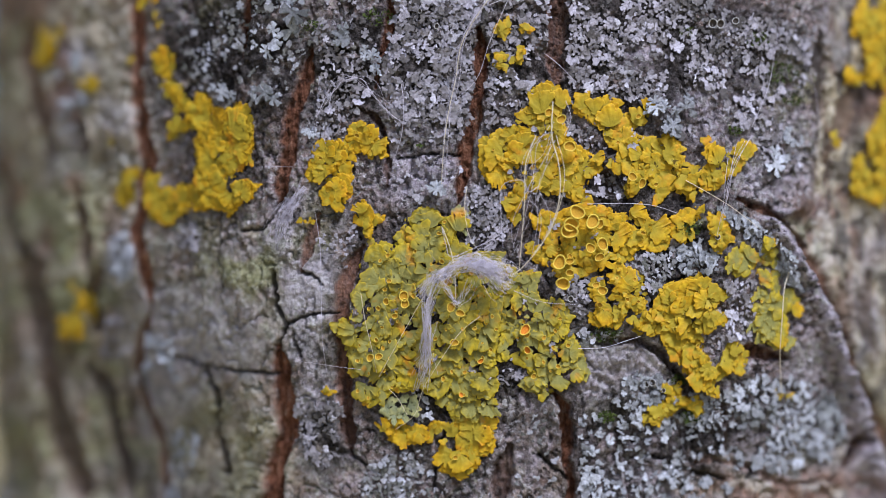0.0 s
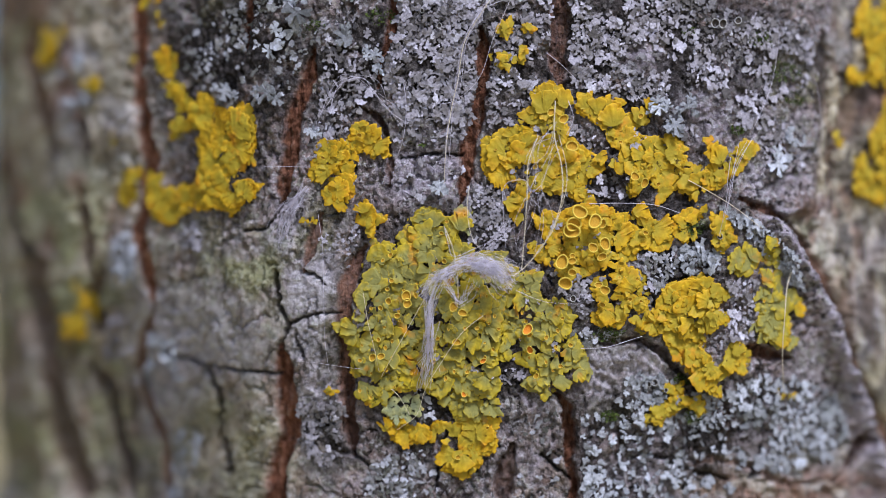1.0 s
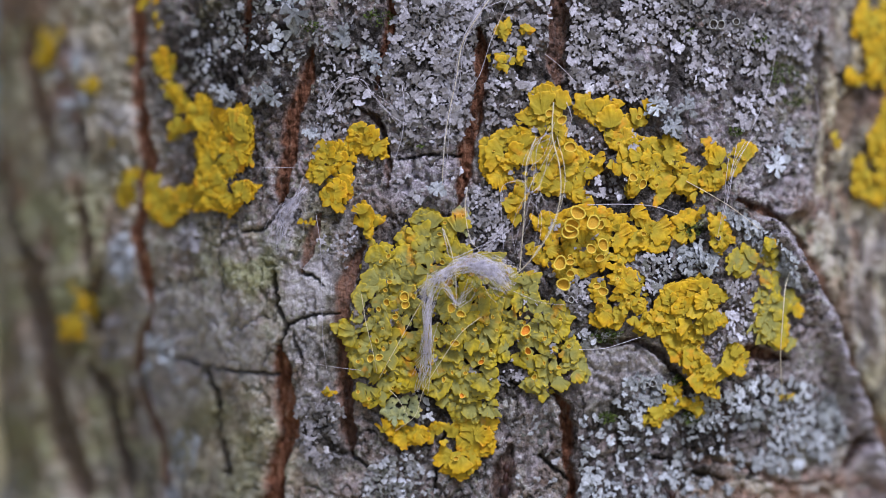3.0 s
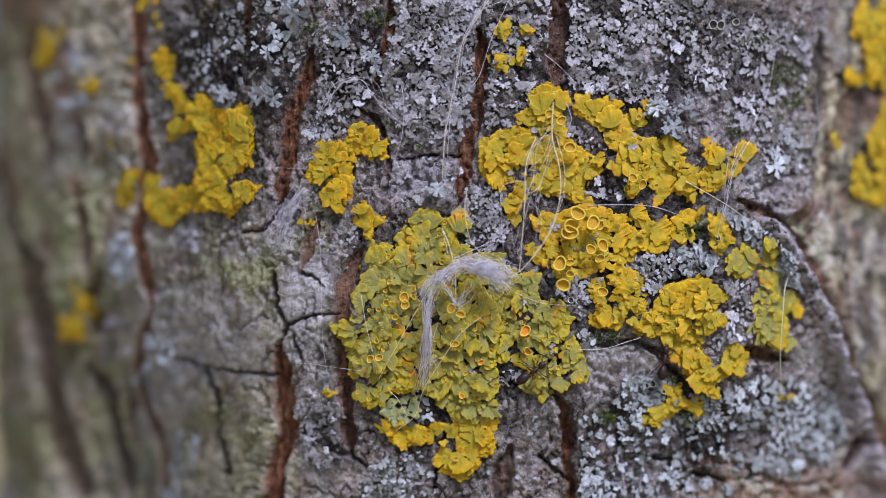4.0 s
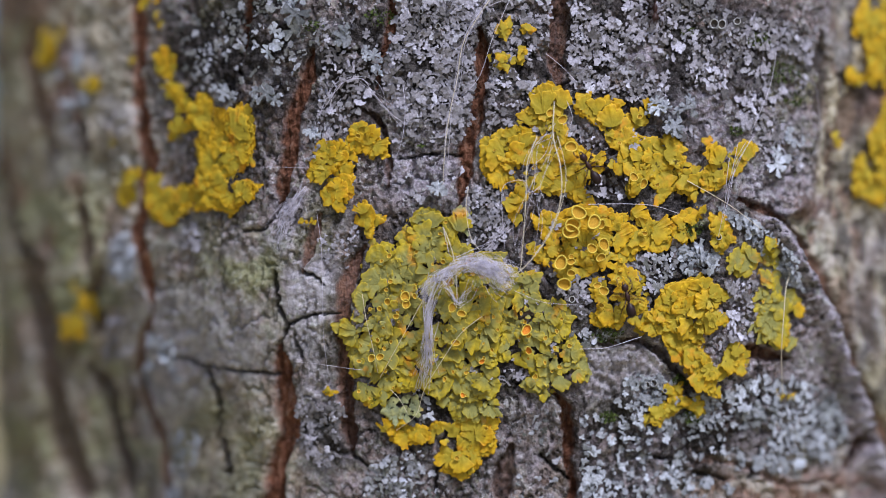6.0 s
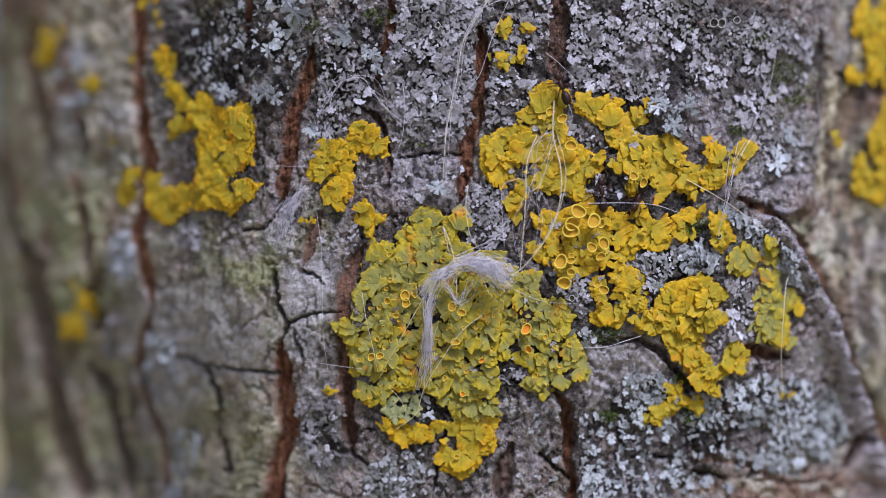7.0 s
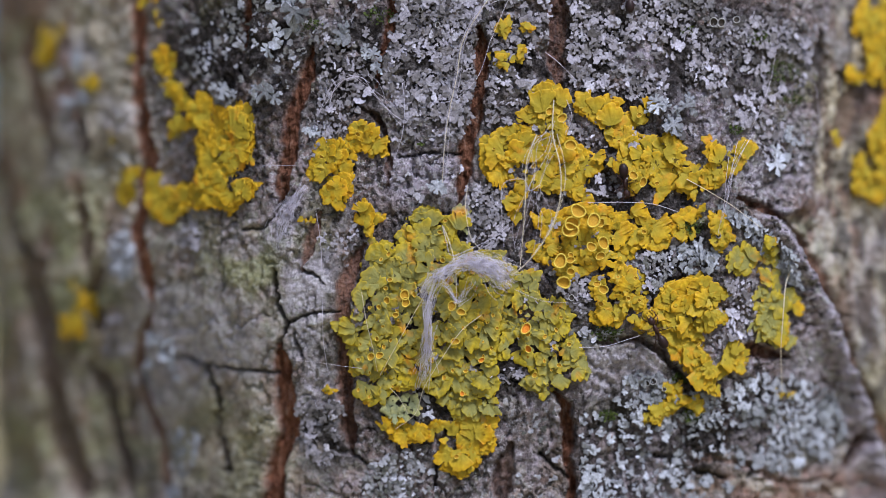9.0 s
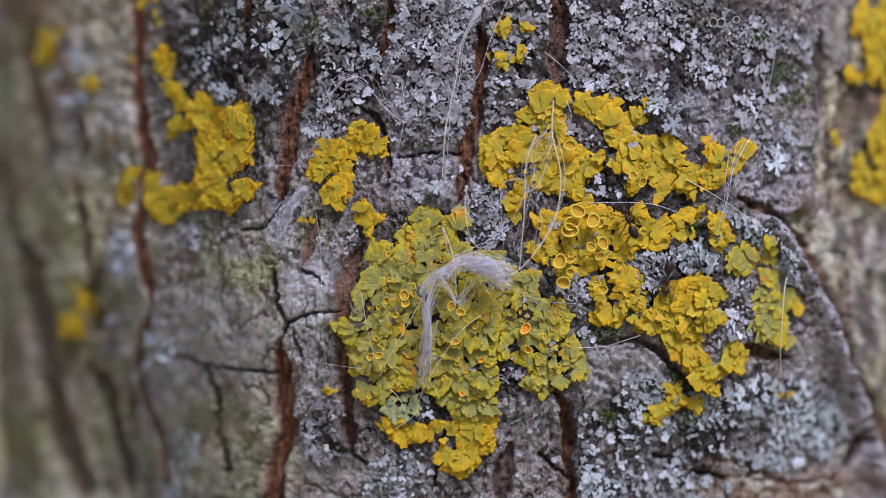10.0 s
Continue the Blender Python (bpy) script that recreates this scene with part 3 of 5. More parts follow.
def build_trunk():
    """The rest of the trunk, from the ground up, with coarse ribs."""
    pieces_v, pieces_f, base = [], [], 0

    def sheet(t0, t1, nt, z0, z1, nz):
        nonlocal base
        a, b = np.meshgrid(np.linspace(t0, t1, nt), np.linspace(z0, z1, nz))
        s = R * a
        swell = 0.003 * (fbm(s / 0.01, b / 0.08, 5) - 0.5) + 0.035 * np.clip(0.12 - b, 0, 1) ** 1.2 * 3
        fade = np.minimum(1, np.abs(b - Z0 - math.copysign(0.031, b.mean() - Z0)) / 0.01) if nz > 3 and nt > 90 else 1.0
        r = R + swell * fade
        pieces_v.append(np.stack([r * np.sin(a), -r * np.cos(a), b], -1).reshape(-1, 3))
        i = np.arange(nt * nz).reshape(nz, nt) + base
        pieces_f.append(np.stack([i[:-1, :-1], i[:-1, 1:], i[1:, 1:], i[1:, :-1]], -1).reshape(-1, 4))
        base += nt * nz

    sheet(-math.pi, math.pi, 160, 0.0, Z0 - 0.031, 260)
    sheet(-math.pi, math.pi, 160, Z0 + 0.031, 3.2, 360)
    sheet(T1, 2 * math.pi + T0, 70, Z0 - 0.031, Z0 + 0.031, 3)
    v = np.concatenate(pieces_v)
    zero = np.zeros(len(v))
    ribs = smooth(fbm(np.arctan2(v[:, 0], -v[:, 1]) * 6, v[:, 2] * 9, 15), 0.55, 0.62)
    part("trunk", mesh_from("trunk", v, np.concatenate(pieces_f), BARK, True,
                            [("rust", 0.6 * ribs), ("shade_blotch", zero), ("algae", 0.4 * (1 - ribs)), ("pale", zero), ("tan", 0.4 + zero)]), tree)


# ---- leafy lichens ----
def lobe_mesh(seed, broad=False):
    """A thin flat lobe, about one long along x: strap-like branches with rounded ends, parted by deep narrow sinuses, with a slightly raised margin."""
    rng = random.Random(seed)
    na, rings = (59 if broad else 47), [0.0, 0.5, 0.84, 0.95, 1.0]
    span = 1.5
    a = np.linspace(-span, span, na)
    count = rng.choice([3, 4, 4, 5]) if broad else rng.choice([2, 2, 3, 3, 4])
    wide = rng.uniform(0.75, 1.05) if broad else rng.uniform(0.45, 0.9)
    rounds = []
    for j in range(count):
        turn = wide * ((j + 0.5 + rng.uniform(-0.2, 0.2)) / count * 2 - 1)
        far = rng.uniform(0.62, 0.82) * (1 - 0.18 * abs(turn))
        r = rng.uniform(0.12, 0.19) * (1.35 if count < 3 else 1.05 if count < 4 else 0.85)
        rounds.append((far * math.cos(turn), far * math.sin(turn), r))
        rounds.append((0.55 * far * math.cos(0.9 * turn), 0.55 * far * math.sin(0.9 * turn), r * 0.7))
        fork = rng.uniform(0.15, 0.25)
        for side in (-1, 1):
            if rng.random() < 0.75:
                t2, d2 = turn + side * fork, far * rng.uniform(0.9, 1.2)
                rounds.append((d2 * math.cos(t2), d2 * math.sin(t2), r * rng.uniform(0.5, 0.75)))
    dx, dy = np.cos(a), np.sin(a)
    out = (rng.uniform(0.42, 0.6) if broad else rng.uniform(0.22, 0.4)) * (1 - 0.45 * (a / span) ** 2)
    for cx, cy, r in rounds:
        side = cx * dy - cy * dx
        reach = cx * dx + cy * dy + np.sqrt(np.maximum(r * r - side * side, 0))
        out = np.where(np.abs(side) < r, np.maximum(out, reach), out)
    out = out * (1 + 0.024 * np.sin(15 * a + rng.uniform(0, 6)) + 0.013 * np.sin(27 * a + rng.uniform(0, 6)))
    out *= 1 - 0.5 * smooth(np.abs(a / span), 0.85, 1.0)
    curl, dome, ph, ph2 = rng.uniform(-0.05, 0.04), rng.uniform(0.0, 0.03), rng.uniform(0, 6), rng.uniform(0, 6)
    lipup, bend = rng.uniform(-0.035, 0.04), rng.uniform(-0.3, 0.3)
    lifts = [rng.uniform(-0.02, 0.035) for _ in rounds]
    ruffle = 0.024 * np.sin(rng.uniform(6, 11) * a + ph) + 0.014 * np.sin(rng.uniform(14, 20) * a + ph2)
    top, bot, tip = [], [], []
    for s in rings:
        x, y = s * out * dx, s * out * dy
        rho = s * out
        z = ruffle * s ** 6 + dome * np.sin(math.pi * rho) + curl * rho ** 3 + lipup * s ** 8 * out + (0.006 if s == 0.95 else 0.0)
        z = z + 0.018 * np.sin(5 * x + ph) * rho + 0.018 * np.sin(6 * y + ph2) * rho
        for (cx, cy, r), up in zip(rounds, lifts):
            z = z + up * np.exp(-((x - cx) ** 2 + (y - cy) ** 2) / (r * r))
        y = y + bend * x * x
        top.append(np.stack([x, y, z], -1))
        tip.append(s * out)
    for p, drop in ((top[0], 0.05), (top[-1] * np.array([0.97, 0.97, 1.0]), 0.045)):
        bot.append(p - np.array([0, 0, drop]))
    v = np.concatenate(top + bot)
    nr = len(rings)
    i = np.arange(nr * na).reshape(nr, na)
    q = np.stack([i[:-1, :-1], i[1:, :-1], i[1:, 1:], i[:-1, 1:]], -1).reshape(-1, 4)
    j = nr * na + np.arange(2 * na).reshape(2, na)
    low = np.stack([j[0, :-1], j[0, 1:], j[1, 1:], j[1, :-1]], -1)
    e = i[-1]
    skirt = np.stack([e[:-1], j[1, :-1], j[1, 1:], e[1:]], -1)
    margin = [np.full(na, max(0.0, (s - 0.9) * 10)) for s in rings]
    return v, np.concatenate([q, low, skirt]), np.concatenate(tip + [tip[0], tip[-1]]), np.concatenate(margin + [margin[0], margin[-1]])


LOBES, BROAD = {}, {}
for kind, material in (("gold", GOLD), ("olive", OLIVE), ("mint", MINT)):
    LOBES[kind], BROAD[kind] = [], []
    for k in range(12):
        v, f, tip, margin = lobe_mesh(500 + k, True)
        BROAD[kind].append(mesh_from(kind + "_broad_lobe", v, f, material, True, [("tip", tip), ("margin", margin)]))
    for k in range(40):
        v, f, tip, margin = lobe_mesh(100 + k)
        LOBES[kind].append(mesh_from(kind + "_lobe", v, f, material, True, [("tip", tip), ("margin", margin)]))


def lathe(profile, n=18, wobble=0.0, seed=0):
    """A turned body from (radius, height) pairs."""
    a = np.arange(n) * 2 * math.pi / n
    w = 1 + wobble * np.sin(2 * a + seed) + 0.5 * wobble * np.sin(3 * a + 2 * seed)
    v = np.concatenate([np.stack([r * w * np.cos(a), r * w * np.sin(a), np.full(n, z)], -1) for r, z in profile])
    i = np.arange(len(profile) * n).reshape(-1, n)
    j = np.roll(i, -1, 1)
    return v, np.stack([i[:-1], j[:-1], j[1:], i[1:]], -1).reshape(-1, 4)


CUP_PROFILE = [(0.35, -0.5), (0.7, -0.2), (0.95, 0.1), (1.03, 0.24), (1.01, 0.34), (0.93, 0.36), (0.82, 0.28), (0.84, 0.08)]
DISC_PROFILE = [(0.87, 0.14), (0.6, 0.0), (0.3, -0.04), (0.001, -0.05)]
CUPS = [mesh_from("cup", *lathe(CUP_PROFILE, 24, 0.10, k), RIM) for k in range(4)]
ORANGES = [mesh_from("orange_disc", *lathe(DISC_PROFILE, 24, 0.10, k), ORANGE) for k in range(4)]
DISCS = [mesh_from("disc", *lathe(DISC_PROFILE, 24, 0.10, k), DISC) for k in range(4)]
GREYCUPS = [mesh_from("grey_cup", *lathe(CUP_PROFILE, 16, 0.06, k), GREYRIM) for k in range(3)]
BLACKDISCS = [mesh_from("black_disc", *lathe(DISC_PROFILE, 16, 0.06, k), BLACK) for k in range(3)]


def seat(ob, parent, place, m3, sx, sy, sz):
    """Put a part on its thing at a place of the world."""
    m = m3.to_4x4() @ Matrix.Diagonal((sx, sy, sz, 1))
    m.translation = place - parent.matrix_basis.translation
    ob.parent = parent
    ob.matrix_basis = m
    return ob


def edge_of(u, v, ring):
    """Distance from a spot to a ring and the direction to its nearest edge."""
    best, way = 1e9, (1.0, 0.0)
    for (ax, ay), (bx, by) in zip(ring, ring[1:] + ring[:1]):
        dx, dy = bx - ax, by - ay
        t = min(max(((u - ax) * dx + (v - ay) * dy) / (dx * dx + dy * dy), 0), 1)
        px, py = ax + t * dx - u, ay + t * dy - v
        d = math.hypot(px, py)
        if d < best:
            best, way = d, (px / max(d, 1e-6), py / max(d, 1e-6))
    return best, way


def scatter(ring, gap, seed, tries=9000):
    rng = random.Random(seed)
    lo_u, hi_u = min(p[0] for p in ring), max(p[0] for p in ring)
    lo_v, hi_v = min(p[1] for p in ring), max(p[1] for p in ring)
    n = int(min(tries, 14 * (hi_u - lo_u) * (hi_v - lo_v) / gap ** 2 + 60))
    us = np.array([rng.uniform(lo_u, hi_u) for _ in range(n)])
    vs = np.array([rng.uniform(lo_v, hi_v) for _ in range(n)])
    keep = inside(us, vs, ring)
    grid, out = {}, []
    for u, v in zip(us[keep], vs[keep]):
        i, j = int(u // gap), int(v // gap)
        if all((u - a) ** 2 + (v - b) ** 2 > gap * gap for di in (-1, 0, 1) for dj in (-1, 0, 1) for a, b in grid.get((i + di, j + dj), ())):
            grid.setdefault((i, j), []).append((u, v))
            out.append((float(u), float(v)))
    return out


def foliose(kind, ring, label, size=34, gap=13, seed=1, cups=0, thick=0.6, fill=0.92, crumbs=0.5, holes=0.66):
    """A leafy lichen that covers a ring of the plan: flat lobes that point outwards at its edge, broad ones within and crumbs of small ones on them."""
    rng = random.Random(seed)
    size, gap = size * 1.12, gap * 1.12
    cu, cv = sum(p[0] for p in ring) / len(ring), sum(p[1] for p in ring) / len(ring)
    thing = tagged(anchor("green_lichen" if kind == "mint" else "yellow_lichen", spot(cu, cv, 0.1)), label, "lichen", "" if kind == "mint" else "yellow lichens on the bark")

    def lobe(u, v, turn, base, length, lift, pitch, roll):
        c, s = math.cos(radians(turn)), -math.sin(radians(turn))
        bu, bv = u + base * c, v + base * s
        k = length * U
        stock = BROAD[kind] if length > 26 and rng.random() < 0.45 else LOBES[kind]
        seat(new("lobe", stock[rng.randrange(len(stock))]), thing, level(bu, bv, lift, 10), frame_at(bu, bv, turn, pitch, rng.gauss(0, roll)),
             k, k * rng.uniform(0.75, 1.35), k * rng.uniform(0.8, 1.2))

    for u, v in scatter(ring, gap, seed):
        d, way = edge_of(u, v, ring)
        if float(fbm(np.array([u / 26]), np.array([v / 26]), 300, 2)[0]) > holes:
            continue
        out = math.degrees(math.atan2(-way[1], way[0]))
        if d < size * 0.7:
            length = min(size * rng.uniform(0.7, 1.1), max(d, 4) + size * 0.5)
            lobe(u, v, out + rng.gauss(0, 20), d + rng.uniform(-6, 3) - length, length, rng.uniform(0.1, 0.35) * thick + 0.14, rng.uniform(-4, 6), 5)
        elif rng.random() < fill:
            length = size * rng.uniform(0.55, 1.0)
            lobe(u, v, out + rng.gauss(0, 55), -0.5 * length, length, rng.uniform(0.25, 0.6) * thick, rng.uniform(-4, 9), 5)
    for u, v in scatter(ring, gap * 1.0, seed + 3):
        if rng.random() < crumbs and edge_of(u, v, ring)[0] > size * 0.35:
            length = size * rng.uniform(0.2, 0.5)
            lobe(u, v, rng.uniform(0, 360), -0.4 * length, length, rng.uniform(0.55, 0.95) * thick, rng.uniform(-2, 20), 9)
    for u, v in scatter(ring, 15, seed + 7)[:cups * 2:2]:
        if edge_of(u, v, ring)[0] > 12:
            cup(thing, u, v, rng.uniform(2.6, 5.0), rng)
    return thing


def cup(thing, u, v, r, rng, turn=None, pitch=None, lift=None, disc=None):
    k = rng.randrange(4)
    turn = rng.uniform(0, 360) if turn is None else turn
    m3 = frame_at(u, v, turn, rng.uniform(-25, 25) if pitch is None else pitch, rng.uniform(-15, 15))
    c = seat(new("fruiting_cup", CUPS[k]), thing, level(u, v, rng.uniform(0.9, 1.25) if lift is None else lift, 10), m3, r * U, r * U * rng.uniform(0.75, 1.1), r * U)
    c["label"] = "round cup with pale yellow rim"
    d = new("disc", (disc or DISCS)[k])
    d.parent = c
    d["label"] = "orange fruiting disc"


def flake(rng, n=28, fingers=(2, 3, 3, 4, 5), slim=1.0):
    """A small flat scale of forked, club-ended lobes."""
    a = np.arange(n) * 2 * math.pi / n
    dx, dy = np.cos(a), np.sin(a)
    out = np.full(n, rng.uniform(0.3, 0.45) * slim)
    k = rng.choice(fingers)
    ph, sweep = rng.uniform(0, 6), rng.choice([3.2, 4.5, 6.28]) if k < 5 else 6.28
    lift = np.zeros(n)
    for j in range(k):
        turn, far, r = ph + sweep * (j + rng.uniform(-0.25, 0.25)) / k, rng.uniform(0.5, 1.0), rng.uniform(0.15, 0.25) * slim
        rounds = [(s * far, turn, r * (0.7 + 0.3 * s)) for s in (0.35, 0.6, 0.85)]
        fork = rng.uniform(0.2, 0.36) * slim
        rounds += [(far, turn + fork, r * 0.9), (far * rng.uniform(0.8, 1.05), turn - fork, r * 0.85)]
        for d, way, rr in rounds:
            cx, cy = d * math.cos(way), d * math.sin(way)
            side = cx * dy - cy * dx
            reach = cx * dx + cy * dy + np.sqrt(np.maximum(rr * rr - side * side, 0))
            out = np.where(np.abs(side) < rr, np.maximum(out, reach), out)
        lift += rng.uniform(-0.06, 0.16) * np.exp(-(((a - turn + math.pi) % (2 * math.pi) - math.pi) / 0.5) ** 2)
    v = [np.array([[0, 0, 0.05]])]
    for s, z in ((0.62, 0.06), (1.0, 0.035), (0.96, -0.12)):
        v.append(np.stack([s * out * dx, s * out * dy, z + (lift + 0.05 * np.sin(3 * a + ph)) * s * s], -1))
    i = np.arange(n)
    j = np.roll(i, -1)
    f = [np.stack([np.zeros(n, int), 1 + i, 1 + j], -1)]
    v.insert(3, v[2].copy())
    for r in (0, 2):
        b = 1 + r * n
        f += [np.stack([b + i, b + n + i, b + n + j], -1), np.stack([b + i, b + n + j, b + j], -1)]
    return np.concatenate(v), np.concatenate(f)


flake_rng = random.Random(5)
FLAKES = [flake(flake_rng) for _ in range(30)]
FANS = [mesh_from("frost_lobe", *flake(flake_rng, 96, (3, 4, 4, 5), 0.78), FROST) for _ in range(10)]
FLAKE_MESHES = {m.name: [mesh_from("grey_lobe", v, f, m) for v, f in FLAKES] for m in (GREY, FROST, SAGE)}


def grey_crust(ring, label, size=11, gap=9, seed=1, thick=0.35, material=None, keep=0.9):
    """A patch of crowded small grey lobes: the first 300 are parts, the rest one joined part."""
    rng = random.Random(seed)
    size, gap = size * 0.72, gap * 0.80
    cu, cv = sum(p[0] for p in ring) / len(ring), sum(p[1] for p in ring) / len(ring)
    home = spot(cu, cv)
    thing = tagged(anchor("grey_lichen", home), label, "lichen", "grey lichens on the bark")
    meshes = FLAKE_MESHES[(material or GREY).name]
    vs, fs, base, made = [], [], 0, 0
    spots = scatter(ring, gap, seed, 40000)
    us, vs_ = np.array([p[0] for p in spots]), np.array([p[1] for p in spots])
    under = np.zeros(len(spots), bool)
    for r in YELLOW:
        under |= inside(us, vs_, r)
    covered = {p for p, hit in zip(spots, under) if hit}
    for u, v in spots:
        if (u, v) in covered and rng.random() < 0.8:
            continue
        thin = float(fbm(np.array([u / 60]), np.array([v / 60]), 210, 3)[0])
        if (material is not FROST and RUST_AT(u, v, PALE) > 0.45 and rng.random() < 0.8) or (RUST_AT(u, v) > 0.35 and rng.random() < 0.85) or rng.random() > keep * (0.25 + 1.6 * smooth(thin, 0.32, 0.6)):
            continue
        n = rng.randrange(len(FLAKES))
        k = size * rng.choice([0.5, 0.65, 0.8, 1.0, 1.2, 1.5]) * U
        m3 = frame_at(u, v, rng.uniform(0, 360), rng.gauss(0, 9), rng.gauss(0, 9))
        place = level(u, v, rng.uniform(0.0, 0.9) * thick + 0.1, 5)
        made += 1
        if made <= 300:
            seat(new("lobe", meshes[n]), thing, place, m3, k, k * rng.uniform(0.6, 1.15), k)
            continue
        p, f = FLAKES[n]
        vs.append(p @ (np.array(m3) * k).T + np.array(place - home))
        fs.append(f + base)
        base += len(p)
    if vs:
        tagged(part("lobe_crust", mesh_from("grey_lobes", np.concatenate(vs), np.concatenate(fs), material or GREY), thing), kind="stuff")


def RUST_AT(u, v, layer=RUST):
    t, z, h = bark_height(u, v)
    i = min(max(int((t - T0) / (T1 - T0) * (NT - 1)), 0), NT - 1)
    j = min(max(int((z - zz[0]) / (zz[-1] - zz[0]) * (NZ - 1)), 0), NZ - 1)
    return layer[j, i]


def rosette(u, v, r, seed, count=4):
    """A frost-white rosette of flat forked lobes that overlap."""
    rng = random.Random(seed)
    thing = tagged(anchor("frost_lichen", level(u, v, 0.3)), "small frost-white rosette lichen with forked lobes", "lichen", "frost-white rosettes on the bark")
    for k in range(count):
        way, off = rng.uniform(0, 6.28), (0.0 if k == 0 else rng.uniform(0.35, 0.8)) * r
        pu, pv = u + off * math.cos(way), v + off * math.sin(way)
        s = r * U * (0.8 if k == 0 else rng.uniform(0.4, 0.65))
        seat(new("lobe", FANS[rng.randrange(10)]), thing, level(pu, pv, 0.85 - 0.08 * k), frame_at(pu, pv, rng.uniform(0, 360), rng.gauss(0, 7), rng.gauss(0, 7)), s, s * rng.uniform(0.75, 1.0), s)


def moss(u, v, r, count, seed):
    """A cushion of tiny pointed moss leaves, too small to count."""
    rng = random.Random(seed)
    home = spot(u, v, 0.0)
    vs, fs, base = [], [], 0
    leaf = np.array([[0, -0.18, 0], [0.5, -0.26, 0.05], [1, 0, 0.0], [0.5, 0.26, 0.05], [0, 0.18, 0], [0.5, 0, -0.12]])
    tri = np.array([[0, 1, 5], [1, 2, 5], [2, 3, 5], [3, 4, 5], [0, 5, 4], [1, 0, 2], [0, 4, 2], [4, 3, 2]])
    for _ in range(count):
        a, d = rng.uniform(0, 6.28), r * math.sqrt(rng.random())
        pu, pv = u + d * math.cos(a), v + d * math.sin(a) * 0.6
        m3 = np.array(frame_at(pu, pv, rng.uniform(0, 360), rng.uniform(10, 75))) * (rng.uniform(3.5, 7) * U)
        vs.append(leaf @ m3.T + np.array(level(pu, pv, rng.uniform(0.05, 0.4), 5) - home))
        fs.append(tri + base)
        base += 6
    ob = new("moss", mesh_from("moss", np.concatenate(vs), np.concatenate(fs), MOSS, False))
    ob.matrix_basis = Matrix.Translation(home)
    tagged(ob, "small dark green moss cushion between the lichens", "moss", "moss cushions on the bark", "stuff")


# ---- fibres ----
def tube(points, r0, r1, n=5):
    pts = [Vector(p) for p in points]
    v, f = [], []
    for k, p in enumerate(pts):
        d = (pts[min(k + 1, len(pts) - 1)] - pts[max(k - 1, 0)]).normalized()
        a = d.cross(Vector((0.1, 1, 0.05))).normalized()
        b = d.cross(a)
        r = r0 + (r1 - r0) * k / (len(pts) - 1)
        v += [p + r * (a * math.cos(2 * math.pi * i / n) + b * math.sin(2 * math.pi * i / n)) for i in range(n)]
    for k in range(len(pts) - 1):
        f += [(k * n + i, k * n + (i + 1) % n, (k + 1) * n + (i + 1) % n, (k + 1) * n + i) for i in range(n)]
    return v, f


def curve_through(path, per=7):
    """A smooth line through (u, v, lift) spots."""
    pts = [Vector(p) for p in path]
    pts = [pts[0] * 2 - pts[1]] + pts + [pts[-1] * 2 - pts[-2]]
    out = []
    for a, b, c, d in zip(pts, pts[1:], pts[2:], pts[3:]):
        for k in range(per):
            t = k / per
            out.append(0.5 * ((2 * b) + (c - a) * t + (2 * a - 5 * b + 4 * c - d) * t * t + (3 * b - a - 3 * c + d) * t ** 3))
    return out + [pts[-2]]


def air(u, v, lift):
    """A place lift mm before the smooth trunk: what spans the hollows doesn't follow them."""
    return reach_to(u, v, R + (lift - 0.35 + float(sunken(u, v))) / 1000)


def thread(path, r=0.9, material=None, label="fine pale spider-silk thread across the bark", name="silk_thread"):
    line = [air(*p) for p in curve_through(path)]
    home = line[0].copy()
    v, f = tube([p - home for p in line], 0.6 * r * U, 0.42 * r * U)
    ob = new(name, mesh_from(name, v, f, material or SILK))
    ob.matrix_basis = Matrix.Translation(home)
    tagged(ob, label, "thread", "threads on the bark")


def tuft(label, path, width, count, seed):
    """A bundle of many fine fibres along a line; they frizz out at both ends."""
    rng = random.Random(seed)
    thing = tagged(anchor("fibre_tuft", air(*path[0])), label, "fibre tuft")
    home = thing.matrix_basis.translation
    for k in range(count):
        a, b = sorted((rng.uniform(-0.05, 0.75), rng.uniform(0.3, 1.05)))
        if b - a < 0.2:
            b = a + 0.25
        line = curve_through(path, 6)
        whole = len(line)
        lo, hi = int(max(a, 0) * (len(line) - 1)), int(min(b, 1) * (len(line) - 1))
        line = line[lo:max(hi, lo + 4)]
        off, lift = rng.gauss(0, width * 0.42), abs(rng.gauss(0.1, 0.4))
        ph, am, fr = rng.uniform(0, 6), rng.uniform(0.5, 6), rng.uniform(0.15, 1.1)
        drift = rng.gauss(0, 0.9)
        pts = []
        for i, p in enumerate(line):
            q = line[min(i + 1, len(line) - 1)] - line[max(i - 1, 0)]
            nrm = Vector((-q.y, q.x, 0)).normalized()
            sway = (off + am * math.sin(fr * i + ph)) * (0.35 + 0.9 * min(1.0, (lo + i) / whole * 1.6)) + drift * (i - len(line) / 2)
            pts.append(air(p.x + nrm.x * sway, p.y + nrm.y * sway, p.z + lift + 0.15 * math.sin(fr * i * 0.7 + ph)) - home)
        v, f = tube(pts, rng.uniform(0.24, 0.42) * U, 0.22 * U, 4)
        part("fibre", mesh_from("fibre", v, f, SILK), thing)


